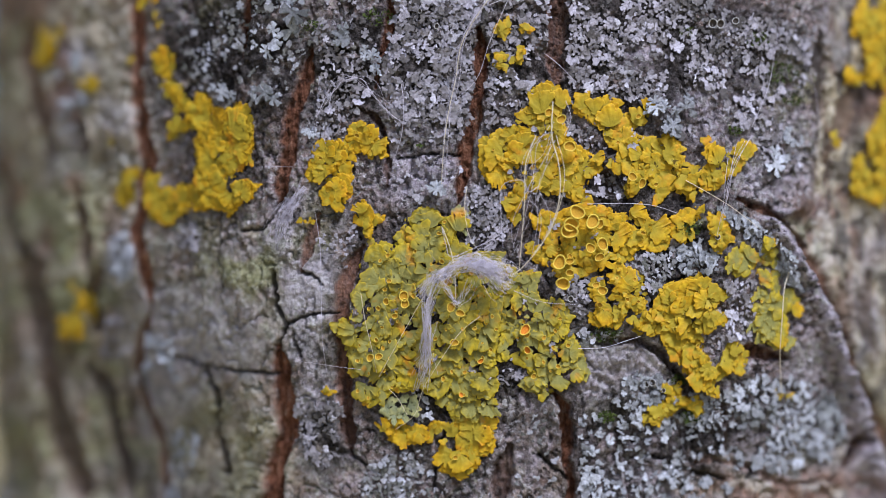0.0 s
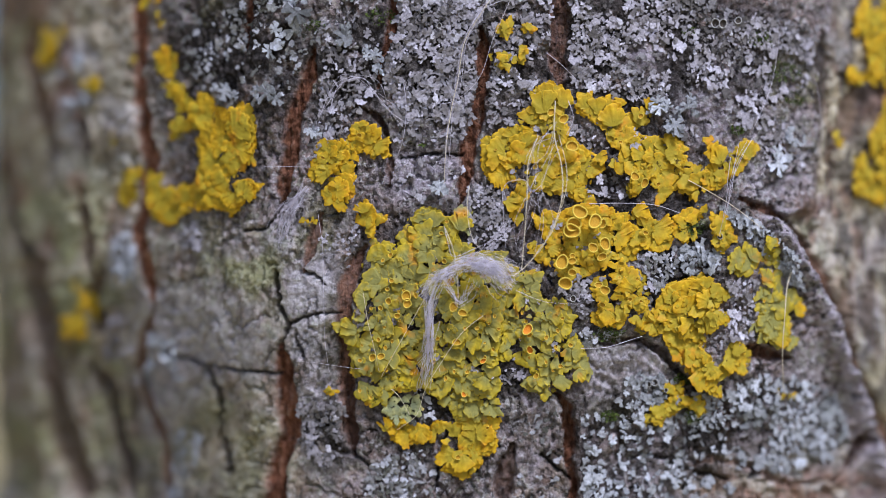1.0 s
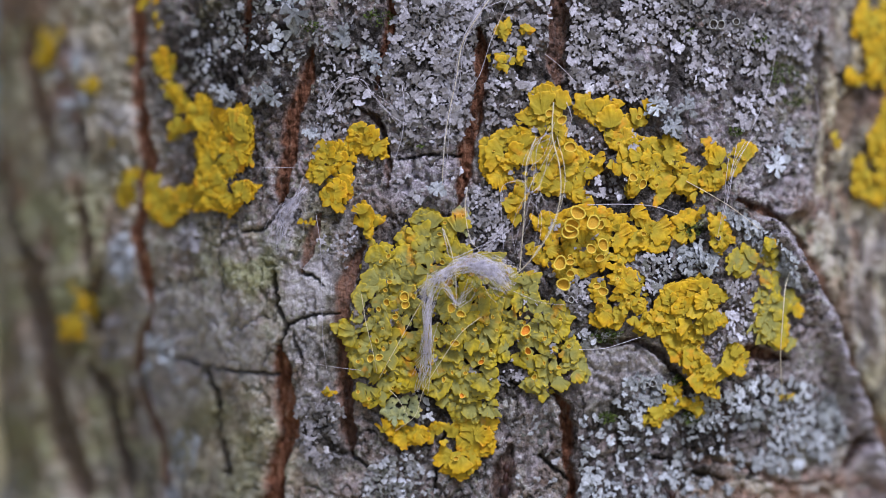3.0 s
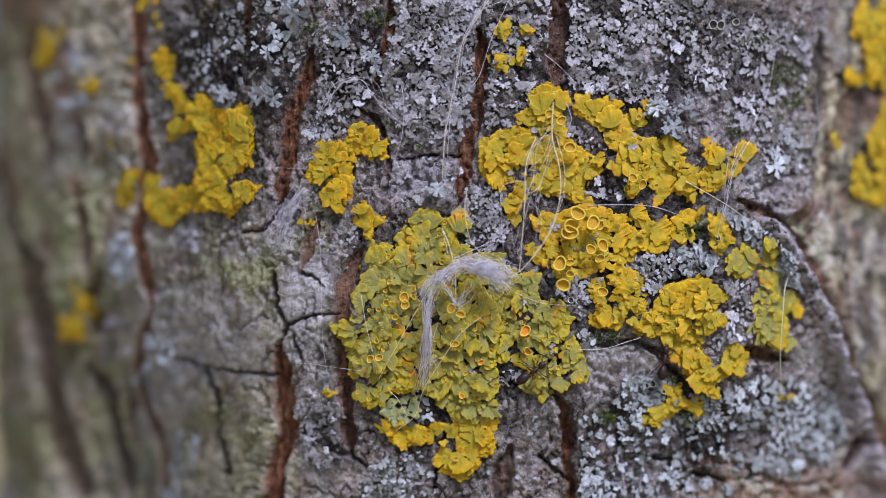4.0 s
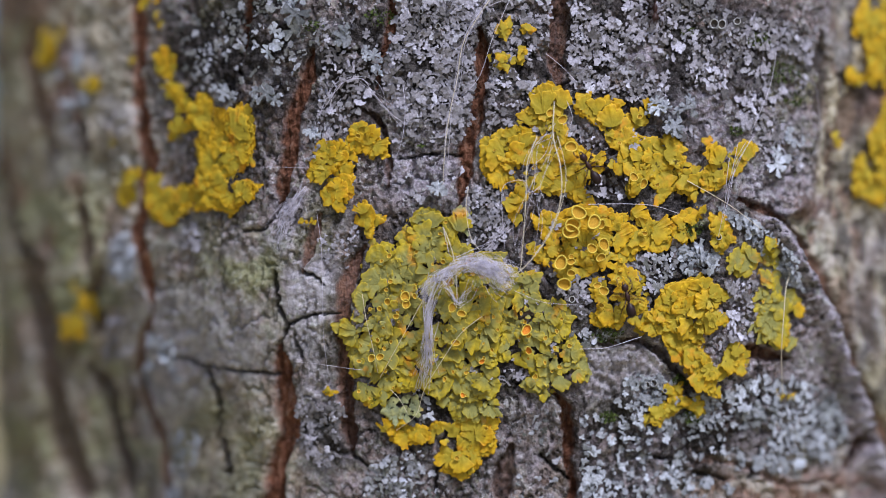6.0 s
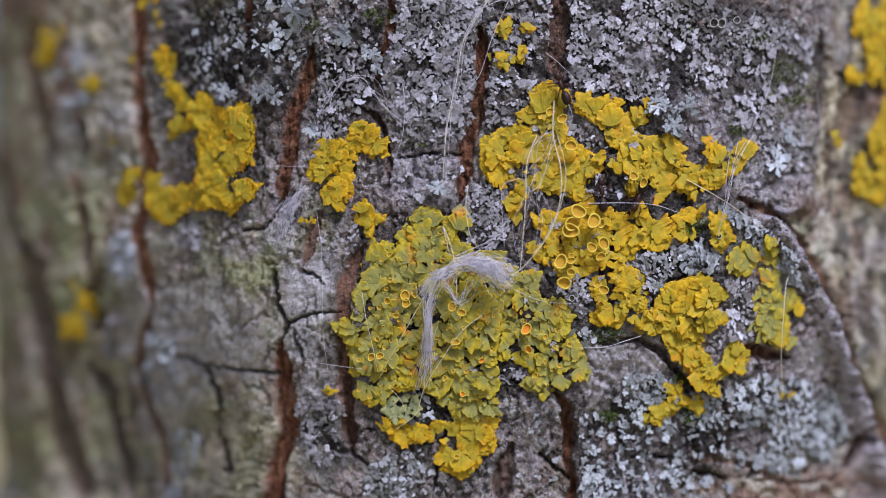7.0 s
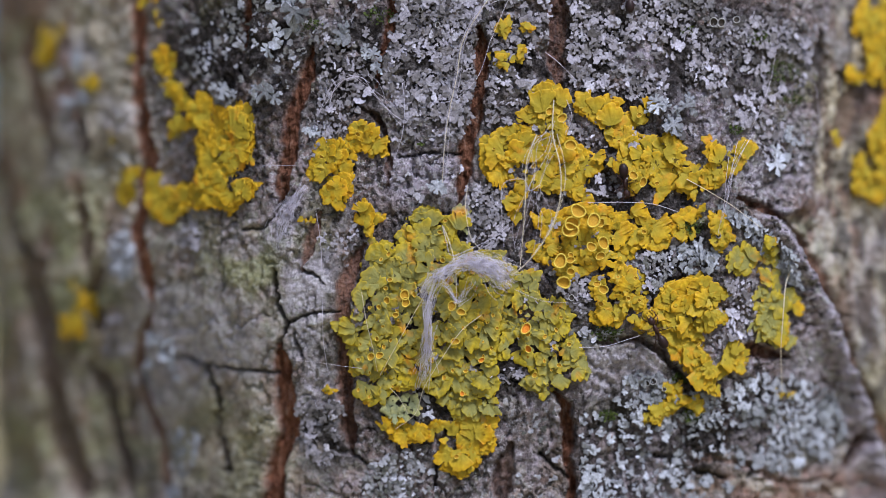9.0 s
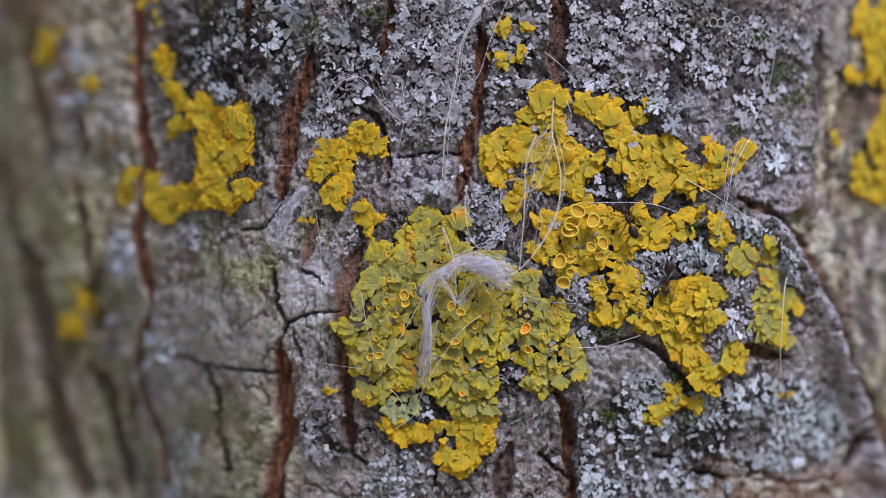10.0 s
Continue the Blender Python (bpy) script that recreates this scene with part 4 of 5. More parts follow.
# ---- ground and distance ----
def build_ground():
    n = 60
    a = np.linspace(-1, 1, n)
    a = np.sign(a) * np.abs(a) ** 3 * 900
    x, y = np.meshgrid(a, a)
    z = 0.12 * (fbm(x / 3, y / 3, 2) - 0.5) * smooth(np.hypot(x, y), 0.5, 4) - 0.004
    i = np.arange(n * n).reshape(n, n)
    f = np.stack([i[:-1, :-1], i[:-1, 1:], i[1:, 1:], i[1:, :-1]], -1).reshape(-1, 4)
    ob = new("ground", mesh_from("ground", np.stack([x, y, z], -1).reshape(-1, 3), f, DRYGRASS))
    tagged(ob, "pale dry grass ground round the tree", "ground", kind="structure")


build_ground()
build_bark()
build_trunk()

# ---- yellow lichens ----
YELLOW, YELLOW_THINGS = [], []


def yellow(kind, ring, label, **more):
    YELLOW.append(ring)
    YELLOW_THINGS.append(foliose(kind, ring, label, seed=len(YELLOW) * 13, **more))


def big_lobe(kind, u, v, turn, length, wide=1.0, lift=0.62):
    """A lobe that stands out, on the lichen in which its base lies."""
    for ring, thing in zip(YELLOW, YELLOW_THINGS):
        if inside(np.array([u]), np.array([v]), ring)[0]:
            k = 0.64 * length * U
            u, v = u + 0.2 * length * math.cos(radians(turn)), v - 0.2 * length * math.sin(radians(turn))
            seat(new("lobe", BROAD[kind][len(thing.children) % len(BROAD[kind])]), thing, level(u, v, lift, 14), frame_at(u, v, turn, 2.0), k, k * wide, k * 0.9)
            return


GOLD_LABEL = "golden-yellow leafy lichen with scalloped lobes on the bark"
OLIVE_LABEL = "olive-yellow leafy lichen crowded with lobes and orange cups"
SMALL_LABEL = "small golden-yellow lichen tuft on the bark"
yellow("gold", [(268, 75), (290, 80), (320, 110), (305, 140), (338, 180), (345, 158), (375, 165), (395, 190), (435, 185), (457, 215), (460, 245),
                (442, 300), (422, 310), (455, 320), (460, 345), (445, 355), (420, 382), (385, 375), (340, 378), (325, 395), (300, 405), (270, 402),
                (247, 365), (250, 310), (275, 300), (300, 325), (335, 320), (340, 295), (335, 260), (342, 235), (310, 242), (286, 235), (300, 210),
                (322, 205), (300, 170), (276, 130)], GOLD_LABEL, size=38, gap=9, holes=0.9, crumbs=0.3)
yellow("gold", [(203, 330), (214, 300), (240, 292), (246, 320), (232, 366), (206, 362)], GOLD_LABEL, size=34, gap=9, thick=1.2, holes=0.9)
yellow("gold", [(233, -20), (290, -20), (294, 30), (280, 54), (264, 42), (262, 18), (240, 22), (232, 5)], GOLD_LABEL, size=30)
yellow("gold", [(224, 105), (240, 88), (248, 110), (232, 127)], SMALL_LABEL, size=22)
yellow("gold", [(58, 112), (72, 60), (92, 48), (110, 100), (96, 122), (68, 127)], GOLD_LABEL, size=40, gap=8, thick=1.6, holes=0.95)
yellow("gold", [(148, 140), (170, 133), (180, 150), (165, 168), (150, 162)], SMALL_LABEL, size=30, gap=7, thick=1.6, holes=0.95)
yellow("gold", [(143, 498), (167, 520), (170, 560), (150, 602), (108, 608), (92, 585), (108, 558), (140, 553)], GOLD_LABEL, size=40, gap=9, thick=1.6, holes=0.9)
yellow("gold", [(196, 240), (206, 233), (212, 260), (200, 267)], SMALL_LABEL, size=16, gap=9)
yellow("gold", [(874, 55), (888, 34), (907, 50), (900, 70), (885, 74)], SMALL_LABEL, size=24, gap=9, thick=1.9)
yellow("gold", [(913, 45), (940, 37), (950, 55), (925, 62)], SMALL_LABEL, size=20, gap=9, thick=1.9)
yellow("gold", [(867, 95), (902, 90), (897, 126), (880, 124), (876, 108)], SMALL_LABEL, size=24, gap=9, thick=1.9)
yellow("gold", [(904, 110), (910, 80), (930, 70), (940, 90), (926, 98), (930, 116), (906, 120)], SMALL_LABEL, size=20, gap=9, thick=1.9)
yellow("gold", [(544, 280), (575, 250), (610, 244), (618, 220), (640, 209), (667, 225), (673, 245), (690, 262), (684, 288), (660, 286), (640, 272),
                 (630, 300), (627, 330), (630, 352), (610, 374), (580, 366), (560, 345), (576, 320), (540, 327), (534, 305)],
       "yellow-green leafy lichen with scalloped lobes beside a fissure", size=28, gap=9.5, cups=2, holes=0.85, thick=0.8)
yellow("gold", [(618, 395), (638, 360), (660, 350), (672, 378), (694, 380), (692, 400), (665, 402), (662, 418), (650, 428), (638, 412)], SMALL_LABEL, size=32, gap=11)
yellow("gold", [(515, 388), (530, 378), (545, 388), (560, 392), (552, 402), (530, 398)], SMALL_LABEL, size=13, gap=9)
yellow("gold", [(836, 265), (850, 240), (875, 228), (903, 215), (913, 190), (938, 180), (944, 153), (975, 143), (1002, 160), (1003, 200), (1010, 230),
                (1030, 258), (1062, 268), (1082, 280), (1066, 312), (1042, 330), (1052, 358), (1020, 362), (990, 346), (940, 350), (922, 375), (900, 397),
                (888, 370), (900, 330), (870, 332), (853, 312), (843, 290)], "golden-yellow leafy lichen with overlapping wavy lobes", size=35, gap=11, cups=8, holes=0.68)
yellow("gold", [(1010, 168), (1030, 164), (1050, 175), (1075, 164), (1097, 175), (1105, 200), (1138, 183), (1147, 210), (1132, 230), (1155, 238), (1190, 233),
                (1217, 260), (1222, 292), (1245, 290), (1238, 255), (1262, 248), (1300, 262), (1325, 238), (1344, 260), (1330, 292), (1310, 310), (1270, 342),
                (1230, 358), (1190, 342), (1178, 368), (1150, 332), (1120, 358), (1103, 342), (1110, 312), (1078, 306), (1090, 275), (1060, 240), (1043, 215),
                (1018, 207)], "golden-yellow leafy lichen with overlapping wavy lobes", size=33, gap=11, cups=8, holes=0.70)
yellow("olive", [(708, 395), (735, 370), (770, 358), (800, 380), (815, 363), (828, 390), (812, 420), (840, 442), (890, 440), (900, 470), (896, 560),
                 (888, 642), (877, 702), (830, 722), (800, 702), (780, 722), (740, 692), (690, 702), (660, 722), (623, 707), (613, 660), (608, 612), (583, 592),
                 (588, 563), (618, 555), (616, 510), (638, 480), (640, 443), (660, 418), (698, 430)], OLIVE_LABEL, size=36, gap=11.5, cups=70, thick=0.8, crumbs=0.35, holes=0.69)
yellow("olive", [(900, 470), (950, 478), (962, 520), (1000, 530), (1022, 560), (1000, 600), (1020, 588), (1044, 630), (1037, 688), (1010, 662), (985, 690),
                 (965, 712), (918, 697), (930, 662), (874, 636), (884, 600), (868, 560), (886, 520), (876, 482)], "olive-yellow leafy lichen with ragged forked lobes", size=33, gap=10.5, cups=26, thick=0.8, crumbs=0.5, holes=0.66)
yellow("olive", [(775, 690), (830, 680), (880, 676), (886, 745), (840, 752), (795, 748)], "olive-yellow lichen lobes between two larger ones", size=28, gap=11, cups=6)
yellow("gold", [(665, 740), (700, 735), (740, 742), (790, 742), (830, 722), (882, 735), (882, 790), (862, 817), (846, 836), (820, 853), (785, 842), (770, 817),
                (768, 790), (720, 788), (690, 788)], "golden-yellow leafy lichen with broad lobes below a tuft", size=31, gap=11, cups=4, holes=0.6)
yellow("gold", [(933, 390), (960, 370), (1020, 360), (1060, 360), (1100, 375), (1130, 370), (1190, 393), (1212, 420), (1180, 447), (1130, 455), (1110, 470),
                (1140, 478), (1147, 510), (1153, 562), (1120, 552), (1100, 588), (1043, 582), (1050, 540), (1040, 510), (1060, 480), (1000, 512), (973, 480),
                (943, 470), (928, 440), (950, 420)], "yellow leafy lichen with a cluster of orange cups", size=32, gap=11, cups=14, thick=0.8, holes=0.72)
yellow("gold", [(1180, 385), (1215, 368), (1250, 364), (1242, 410), (1212, 440), (1186, 420)], SMALL_LABEL, size=26, gap=10, holes=0.8, thick=0.9)
yellow("gold", [(1246, 374), (1292, 382), (1308, 420), (1280, 452), (1248, 438)], SMALL_LABEL, size=28, gap=10, holes=0.85, thick=0.9)
yellow("gold", [(1103, 580), (1148, 545), (1163, 510), (1198, 493), (1250, 483), (1262, 510), (1297, 515), (1282, 545), (1292, 570), (1262, 590), (1250, 620),
                (1270, 640), (1290, 600), (1310, 593), (1312, 625), (1332, 635), (1312, 668), (1277, 672), (1272, 712), (1253, 712), (1238, 682), (1208, 662),
                (1188, 625), (1163, 602), (1130, 592)], "thick golden-yellow leafy lichen at a fissure's edge", size=36, gap=11, cups=6, thick=1.0, holes=0.8)
yellow("olive", [(1278, 465), (1308, 430), (1340, 438), (1353, 460), (1347, 492), (1308, 497)], "pale green-yellow lichen with broad smooth lobes", size=50, gap=15, holes=0.9)
yellow("olive", [(1350, 430), (1375, 423), (1382, 450), (1370, 480), (1390, 520), (1415, 508), (1417, 535), (1402, 560), (1407, 580), (1392, 622), (1360, 612),
                (1333, 597), (1328, 520), (1345, 500), (1360, 470)], "green-yellow leafy lichen on the rim of a bark plate", size=36, gap=9, cups=4, holes=0.95)
yellow("gold", [(1130, 735), (1160, 725), (1173, 700), (1180, 668), (1200, 690), (1217, 678), (1217, 700), (1247, 715), (1240, 738), (1215, 727), (1190, 737),
                (1166, 757), (1143, 757)], GOLD_LABEL, size=27, gap=8.5, cups=2, holes=0.95, thick=1.3)
yellow("gold", [(1460, 235), (1485, 223), (1502, 240), (1490, 268), (1468, 266)], SMALL_LABEL, size=28)
yellow("gold", [(1494, 20), (1526, -20), (1600, -20), (1600, 150), (1540, 158), (1478, 142), (1488, 120), (1520, 118), (1500, 60)], GOLD_LABEL, size=40, gap=11, fill=0.85, holes=0.60, thick=1.2)
yellow("gold", [(1518, 240), (1543, 200), (1560, 150), (1620, 140), (1620, 372), (1560, 378), (1520, 357), (1498, 342), (1493, 310), (1503, 280), (1523, 266)],
       GOLD_LABEL, size=40, gap=11, fill=0.85, holes=0.60, thick=1.2)
yellow("mint", [(664, 722), (690, 700), (742, 698), (752, 730), (728, 752), (690, 756)], "pale grey-green leafy lichen below a fibre tuft", size=21, gap=10, thick=0.9)
yellow("mint", [(812, 368), (826, 362), (830, 395), (818, 420), (806, 408)], "pale grey-green leafy lichen beside a yellow one", size=34, gap=12, thick=0.9)
yellow("gold", [(1363, 700), (1405, 688), (1412, 700), (1395, 710)], SMALL_LABEL, size=14, gap=9)
yellow("gold", [(571, 696), (585, 681), (598, 700), (585, 708)], SMALL_LABEL, size=17, gap=9)

for args in [("olive", 762, 416, 95, 60, 1.2), ("olive", 806, 420, 72, 58, 0.8), ("olive", 640, 588, 172, 58, 0.9), ("olive", 682, 500, 160, 58), ("olive", 694, 462, 140, 54),
             ("olive", 700, 560, 185, 60), ("olive", 660, 640, 200, 52), ("olive", 690, 690, 215, 46), ("olive", 860, 660, 250, 48)]:
    big_lobe(*args)
for args in [("olive", 965, 655, -122, 58), ("olive", 985, 655, -80, 50), ("olive", 1000, 628, 5, 46), ("olive", 1010, 650, -50, 46), ("gold", 815, 792, -88, 62), ("gold", 830, 770, -5, 54),
             ("gold", 800, 800, -130, 50), ("gold", 725, 765, 220, 48), ("gold", 905, 275, 172, 70, 1.1), ("gold", 890, 300, 235, 50), ("gold", 965, 215, 105, 72, 1.1)]:
    big_lobe(*args)
for args in [("gold", 985, 200, 60, 55), ("gold", 1085, 240, 98, 76), ("gold", 1040, 200, 120, 45), ("gold", 1120, 230, 60, 55), ("gold", 1165, 285, 25, 62, 1.1), ("gold", 1150, 280, 90, 52),
             ("gold", 1310, 295, 68, 58), ("gold", 1280, 300, 120, 55), ("gold", 1185, 715, -145, 58, 0.8), ("gold", 1215, 705, -25, 36), ("gold", 1290, 645, 5, 42), ("gold", 1295, 640, 70, 48, 0.9)]:
    big_lobe(*args)
for args in [("gold", 655, 268, 102, 60, 1.1), ("gold", 592, 306, 182, 58, 0.8), ("gold", 655, 250, -35, 46), ("gold", 590, 280, 150, 55), ("gold", 600, 345, -100, 40), ("gold", 645, 385, 105, 38),
             ("gold", 1140, 402, -18, 66), ("gold", 1110, 385, 30, 52), ("gold", 1075, 540, -105, 48), ("gold", 1095, 505, 12, 54), ("gold", 1110, 530, -25, 46), ("gold", 1120, 400, -70, 52)]:
    big_lobe(*args)
for args in [("gold", 420, 345, 2, 44), ("gold", 400, 245, 35, 74, 1.1), ("gold", 405, 260, -15, 62), ("gold", 400, 345, -70, 48), ("gold", 300, 365, -100, 48), ("gold", 1240, 640, -100, 70),
             ("gold", 1215, 610, 200, 54), ("gold", 1205, 540, 130, 56), ("gold", 1250, 530, 40, 50), ("olive", 1320, 468, 160, 54, 1.2), ("olive", 1325, 470, 60, 42, 1.2), ("gold", 1375, 580, -80, 50)]:
    big_lobe(*args)

for args in [("gold", 1366, 445, 80, 34), ("gold", 1140, 205, 55, 44), ("gold", 1395, 555, 15, 46), ("olive", 1390, 590, -60, 44), ("gold", 1230, 600, 250, 52), ("gold", 1255, 640, 285, 48)]:
    big_lobe(*args)

# ---- grey lichens ----
GREY_LABEL = "crowded grey-white lobed lichen on the bark"
grey_crust([(270, 40), (420, 20), (450, -20), (545, -20), (560, 80), (500, 170), (430, 195), (350, 175), (300, 60)], GREY_LABEL, seed=1, material=SAGE, gap=9.5, size=9, keep=0.5)
grey_crust([(560, -20), (690, -20), (685, 60), (655, 170), (605, 240), (560, 300), (540, 300), (560, 200), (570, 100)], GREY_LABEL, seed=2, gap=9, size=9.5, keep=0.55)
grey_crust([(700, -20), (852, -20), (846, 150), (830, 222), (760, 212), (700, 225), (678, 150)], GREY_LABEL, seed=3, gap=8, size=12)
grey_crust([(862, -20), (975, -20), (968, 140), (930, 192), (862, 225), (868, 100)], GREY_LABEL, seed=4, gap=8)
grey_crust([(1004, -20), (1200, -20), (1310, 30), (1445, 50), (1425, 150), (1300, 242), (1200, 242), (1140, 182), (1012, 152)], GREY_LABEL, seed=5, gap=8.5, size=11, keep=0.7)
grey_crust([(828, 330), (890, 330), (902, 400), (882, 442), (828, 432)], GREY_LABEL, seed=6, gap=8)
grey_crust([(1200, 440), (1272, 428), (1272, 482), (1208, 492)], "bright grey-white lobed lichen between yellow ones", seed=7, gap=8, size=13, keep=2, material=FROST)
grey_crust([(1270, 370), (1330, 388), (1402, 448), (1424, 522), (1398, 502), (1330, 432)], GREY_LABEL, seed=8, gap=8, size=12, keep=2, material=FROST)
grey_crust([(1028, 740), (1130, 660), (1282, 702), (1300, 862), (1200, 900), (1030, 900)], GREY_LABEL, seed=9, material=FROST, gap=9, size=12, keep=0.95)
grey_crust([(1290, 690), (1370, 658), (1482, 700), (1502, 780), (1430, 832), (1300, 832)], GREY_LABEL, seed=10, material=FROST, gap=11, size=15, keep=1.0)
grey_crust([(525, 720), (602, 710), (622, 792), (570, 832), (530, 792)], GREY_LABEL, seed=11, gap=10, size=13, keep=1.1)
grey_crust([(650, 822), (760, 790), (780, 900), (640, 900)], GREY_LABEL, seed=12, material=SAGE, gap=10)
grey_crust([(700, 228), (830, 228), (812, 360), (698, 360)], "thin grey lichen scales on a bark plate", seed=20, gap=10, size=9, keep=1.4)
grey_crust([(1290, 500), (1335, 500), (1340, 600), (1300, 600)], "thin grey lichen scales on a bark plate", seed=21, gap=10, size=10, keep=1.2)
grey_crust([(1340, 180), (1402, 240), (1422, 302), (1370, 322), (1340, 260)], GREY_LABEL, seed=13, gap=10)
grey_crust([(990, 480), (1042, 480), (1052, 562), (1000, 562)], GREY_LABEL, seed=14, gap=8)
grey_crust([(1092, 460), (1200, 440), (1192, 522), (1130, 532)], GREY_LABEL, seed=15, material=SAGE, gap=10)
grey_crust([(682, 690), (760, 690), (762, 760), (690, 742)], GREY_LABEL, seed=16, material=SAGE, gap=10)
grey_crust([(560, 420), (640, 400), (620, 470), (570, 490)], GREY_LABEL, seed=17, gap=10, size=8)
grey_crust([(930, 740), (1000, 720), (980, 880), (910, 890)], GREY_LABEL, seed=18, material=SAGE, gap=16, size=9)
grey_crust([(1010, 590), (1100, 585), (1090, 612), (1010, 615)], GREY_LABEL, seed=19, material=SAGE, gap=9)
grey_crust([(690, 440), (880, 450), (960, 540), (1000, 640), (860, 690), (650, 680), (630, 560)], "pale lichen scales between yellow lobes", seed=30, gap=11, keep=0.8)
grey_crust([(940, 400), (1180, 390), (1140, 560), (1050, 580), (960, 480)], "pale lichen scales between yellow lobes", seed=31, gap=11, keep=0.8)
grey_crust([(860, 240), (980, 160), (1060, 200), (1200, 260), (1240, 330), (1100, 350), (900, 350)], "pale lichen scales between yellow lobes", seed=32, gap=11, keep=0.8)
grey_crust([(1160, 520), (1300, 500), (1300, 620), (1260, 690), (1180, 610)], "pale lichen scales between yellow lobes", seed=33, gap=11, keep=0.8)
grey_crust([(108, 108), (140, 104), (142, 126), (110, 130)], "blue-white lichen patch on the trunk's side", seed=34, size=24, gap=11, keep=4, thick=1.0, material=FROST)
grey_crust([(106, 164), (145, 160), (148, 205), (108, 208)], "blue-white lichen patch on the trunk's side", seed=35, size=24, gap=11, keep=4, thick=1.0, material=FROST)
grey_crust([(195, 430), (235, 405), (245, 470), (215, 495), (190, 470)], "blue-white lichen patch on the trunk's side", seed=36, size=20, gap=10, keep=3, thick=0.8, material=FROST)
grey_crust([(248, 600), (305, 590), (318, 680), (262, 690)], "blue-grey lichen scales low on the trunk's side", seed=39, size=15, gap=13, keep=1.0, material=FROST)
grey_crust([(285, 760), (350, 765), (345, 870), (290, 880)], "blue-grey lichen scales low on the trunk's side", seed=40, size=14, gap=14, keep=0.9, material=FROST)
grey_crust([(190, 560), (240, 580), (230, 650), (180, 640)], GREY_LABEL, seed=37, size=14, gap=11, keep=1.2)
grey_crust([(320, 400), (350, 395), (350, 440), (320, 440)], GREY_LABEL, seed=38, size=12, gap=10, keep=1.2)
for n, (u, v, r) in enumerate([(522, 22, 40), (608, 70, 30), (488, 76, 28), (660, 98, 22), (667, 122, 18), (775, 335, 22), (470, 165, 32), (394, 164, 24), (1165, 190, 28)]):
    rosette(u, v, r, n)
for n, (u, v, r) in enumerate([(1192, 222, 26), (1215, 190, 24), (1375, 292, 28), (1405, 250, 26), (545, 232, 20)]):
    rosette(u, v, r, 20 + n)

for n, (u, v, r, count) in enumerate([(1075, 738, 16, 90), (1222, 402, 24, 120), (1075, 592, 26, 120), (1205, 672, 16, 80), (1222, 738, 18, 110),
                                      (1385, 130, 30, 130), (1345, 70, 22, 90), (1405, 175, 20, 80), (1215, 55, 12, 40), (555, 45, 18, 60), (745, 258, 6, 20), (670, 30, 26, 90), (1302, 232, 14, 60), (650, 708, 14, 60)]):
    moss(u, v, r, count, n)

# ---- cups that stand out ----
cup_rng = random.Random(3)
cluster = tagged(anchor("cup_lichen", spot(1020, 420, 0.5)), "cluster of orange lichen cups with yellow rims", "lichen")
for u, v, r in [(1023, 377, 15), (1011, 398, 16), (1009, 410, 17), (1050, 394, 15), (1063, 397, 10), (1046, 440, 10), (1067, 433, 13), (1063, 456, 10),
                (992, 466, 15), (1009, 463, 9), (1010, 483, 8), (997, 502, 14)]:
    cup(cluster, u, v, 0.86 * r, cup_rng, pitch=cup_rng.uniform(-18, 18), lift=1.6)
for u, v, r in [(931, 585, 12), (935, 620, 9), (818, 700, 6), (852, 640, 7)]:
    cup(cluster, u, v, 0.86 * r, cup_rng, pitch=cup_rng.uniform(-18, 18), lift=1.5, disc=ORANGES)
for u, v, r in [(1056, 506, 8), (1068, 515, 10), (805, 607, 9), (716, 525, 10), (718, 538, 9), (800, 545, 10), (816, 555, 9), (1009, 260, 12)]:
    cup(cluster, u, v, 0.86 * r, cup_rng, pitch=cup_rng.uniform(-18, 18), lift=1.7)
for u, v, r in [(972, 200, 9), (994, 212, 10), (672, 632, 8), (657, 634, 8), (685, 534, 7), (1121, 314, 9), (1138, 325, 10), (795, 500, 9), (700, 560, 6), (1010, 455, 6)]:
    cup(cluster, u, v, 0.86 * r, cup_rng, pitch=cup_rng.uniform(-18, 18), lift=1.5)
dark_cups = tagged(anchor("grey_cup_lichen", spot(1012, 530, 0.3)), "grey lichen cups with dark discs", "lichen")
for u, v, r in [(1264, 42, 13), (1277, 43, 12), (1304, 38, 10), (1012, 530, 9), (1157, 678, 10), (1176, 692, 6), (775, 47, 8), (745, 20, 7), (1272, 420, 8), (1146, 681, 8)]:
    k = cup_rng.randrange(3)
    c = seat(new("grey_cup", GREYCUPS[k]), dark_cups, level(u, v, 0.7, 8), frame_at(u, v, cup_rng.uniform(-15, 15), 38 + cup_rng.uniform(-12, 12)), 0.62 * r * U, 0.68 * r * U, 0.62 * r * U)
    d = new("disc", BLACKDISCS[k])
    d.parent = c

# ---- threads and fibres ----
STRAW_LABEL = "pale straw-coloured plant fibre lying over the lichen"
thread([(880, -20, 2.0), (845, 30, 1.8), (818, 80, 1.8), (808, 140, 1.6), (795, 200, 1.5), (786, 270, 1.4), (782, 345, 1.0)], 1.3, STRAW, STRAW_LABEL, "plant_fibre")
thread([(890, 0, 1.6), (850, 20, 1.5), (824, 60, 1.4), (812, 110, 1.4)], 0.9)
strands = random.Random(17)


def wisps(count, path, spread, r):
    """Loose strands that wander about one line."""
    for _ in range(count):
        thread([(u + strands.gauss(0, spread), v + strands.gauss(0, spread), h + strands.uniform(-0.2, 0.3)) for u, v, h in path], r * strands.uniform(0.7, 1.2))


wisps(4, [(878, -20, 1.8), (845, 30, 1.7), (818, 80, 1.6), (806, 150, 1.5), (792, 230, 1.3), (784, 320, 1.0)], 4, 0.6)
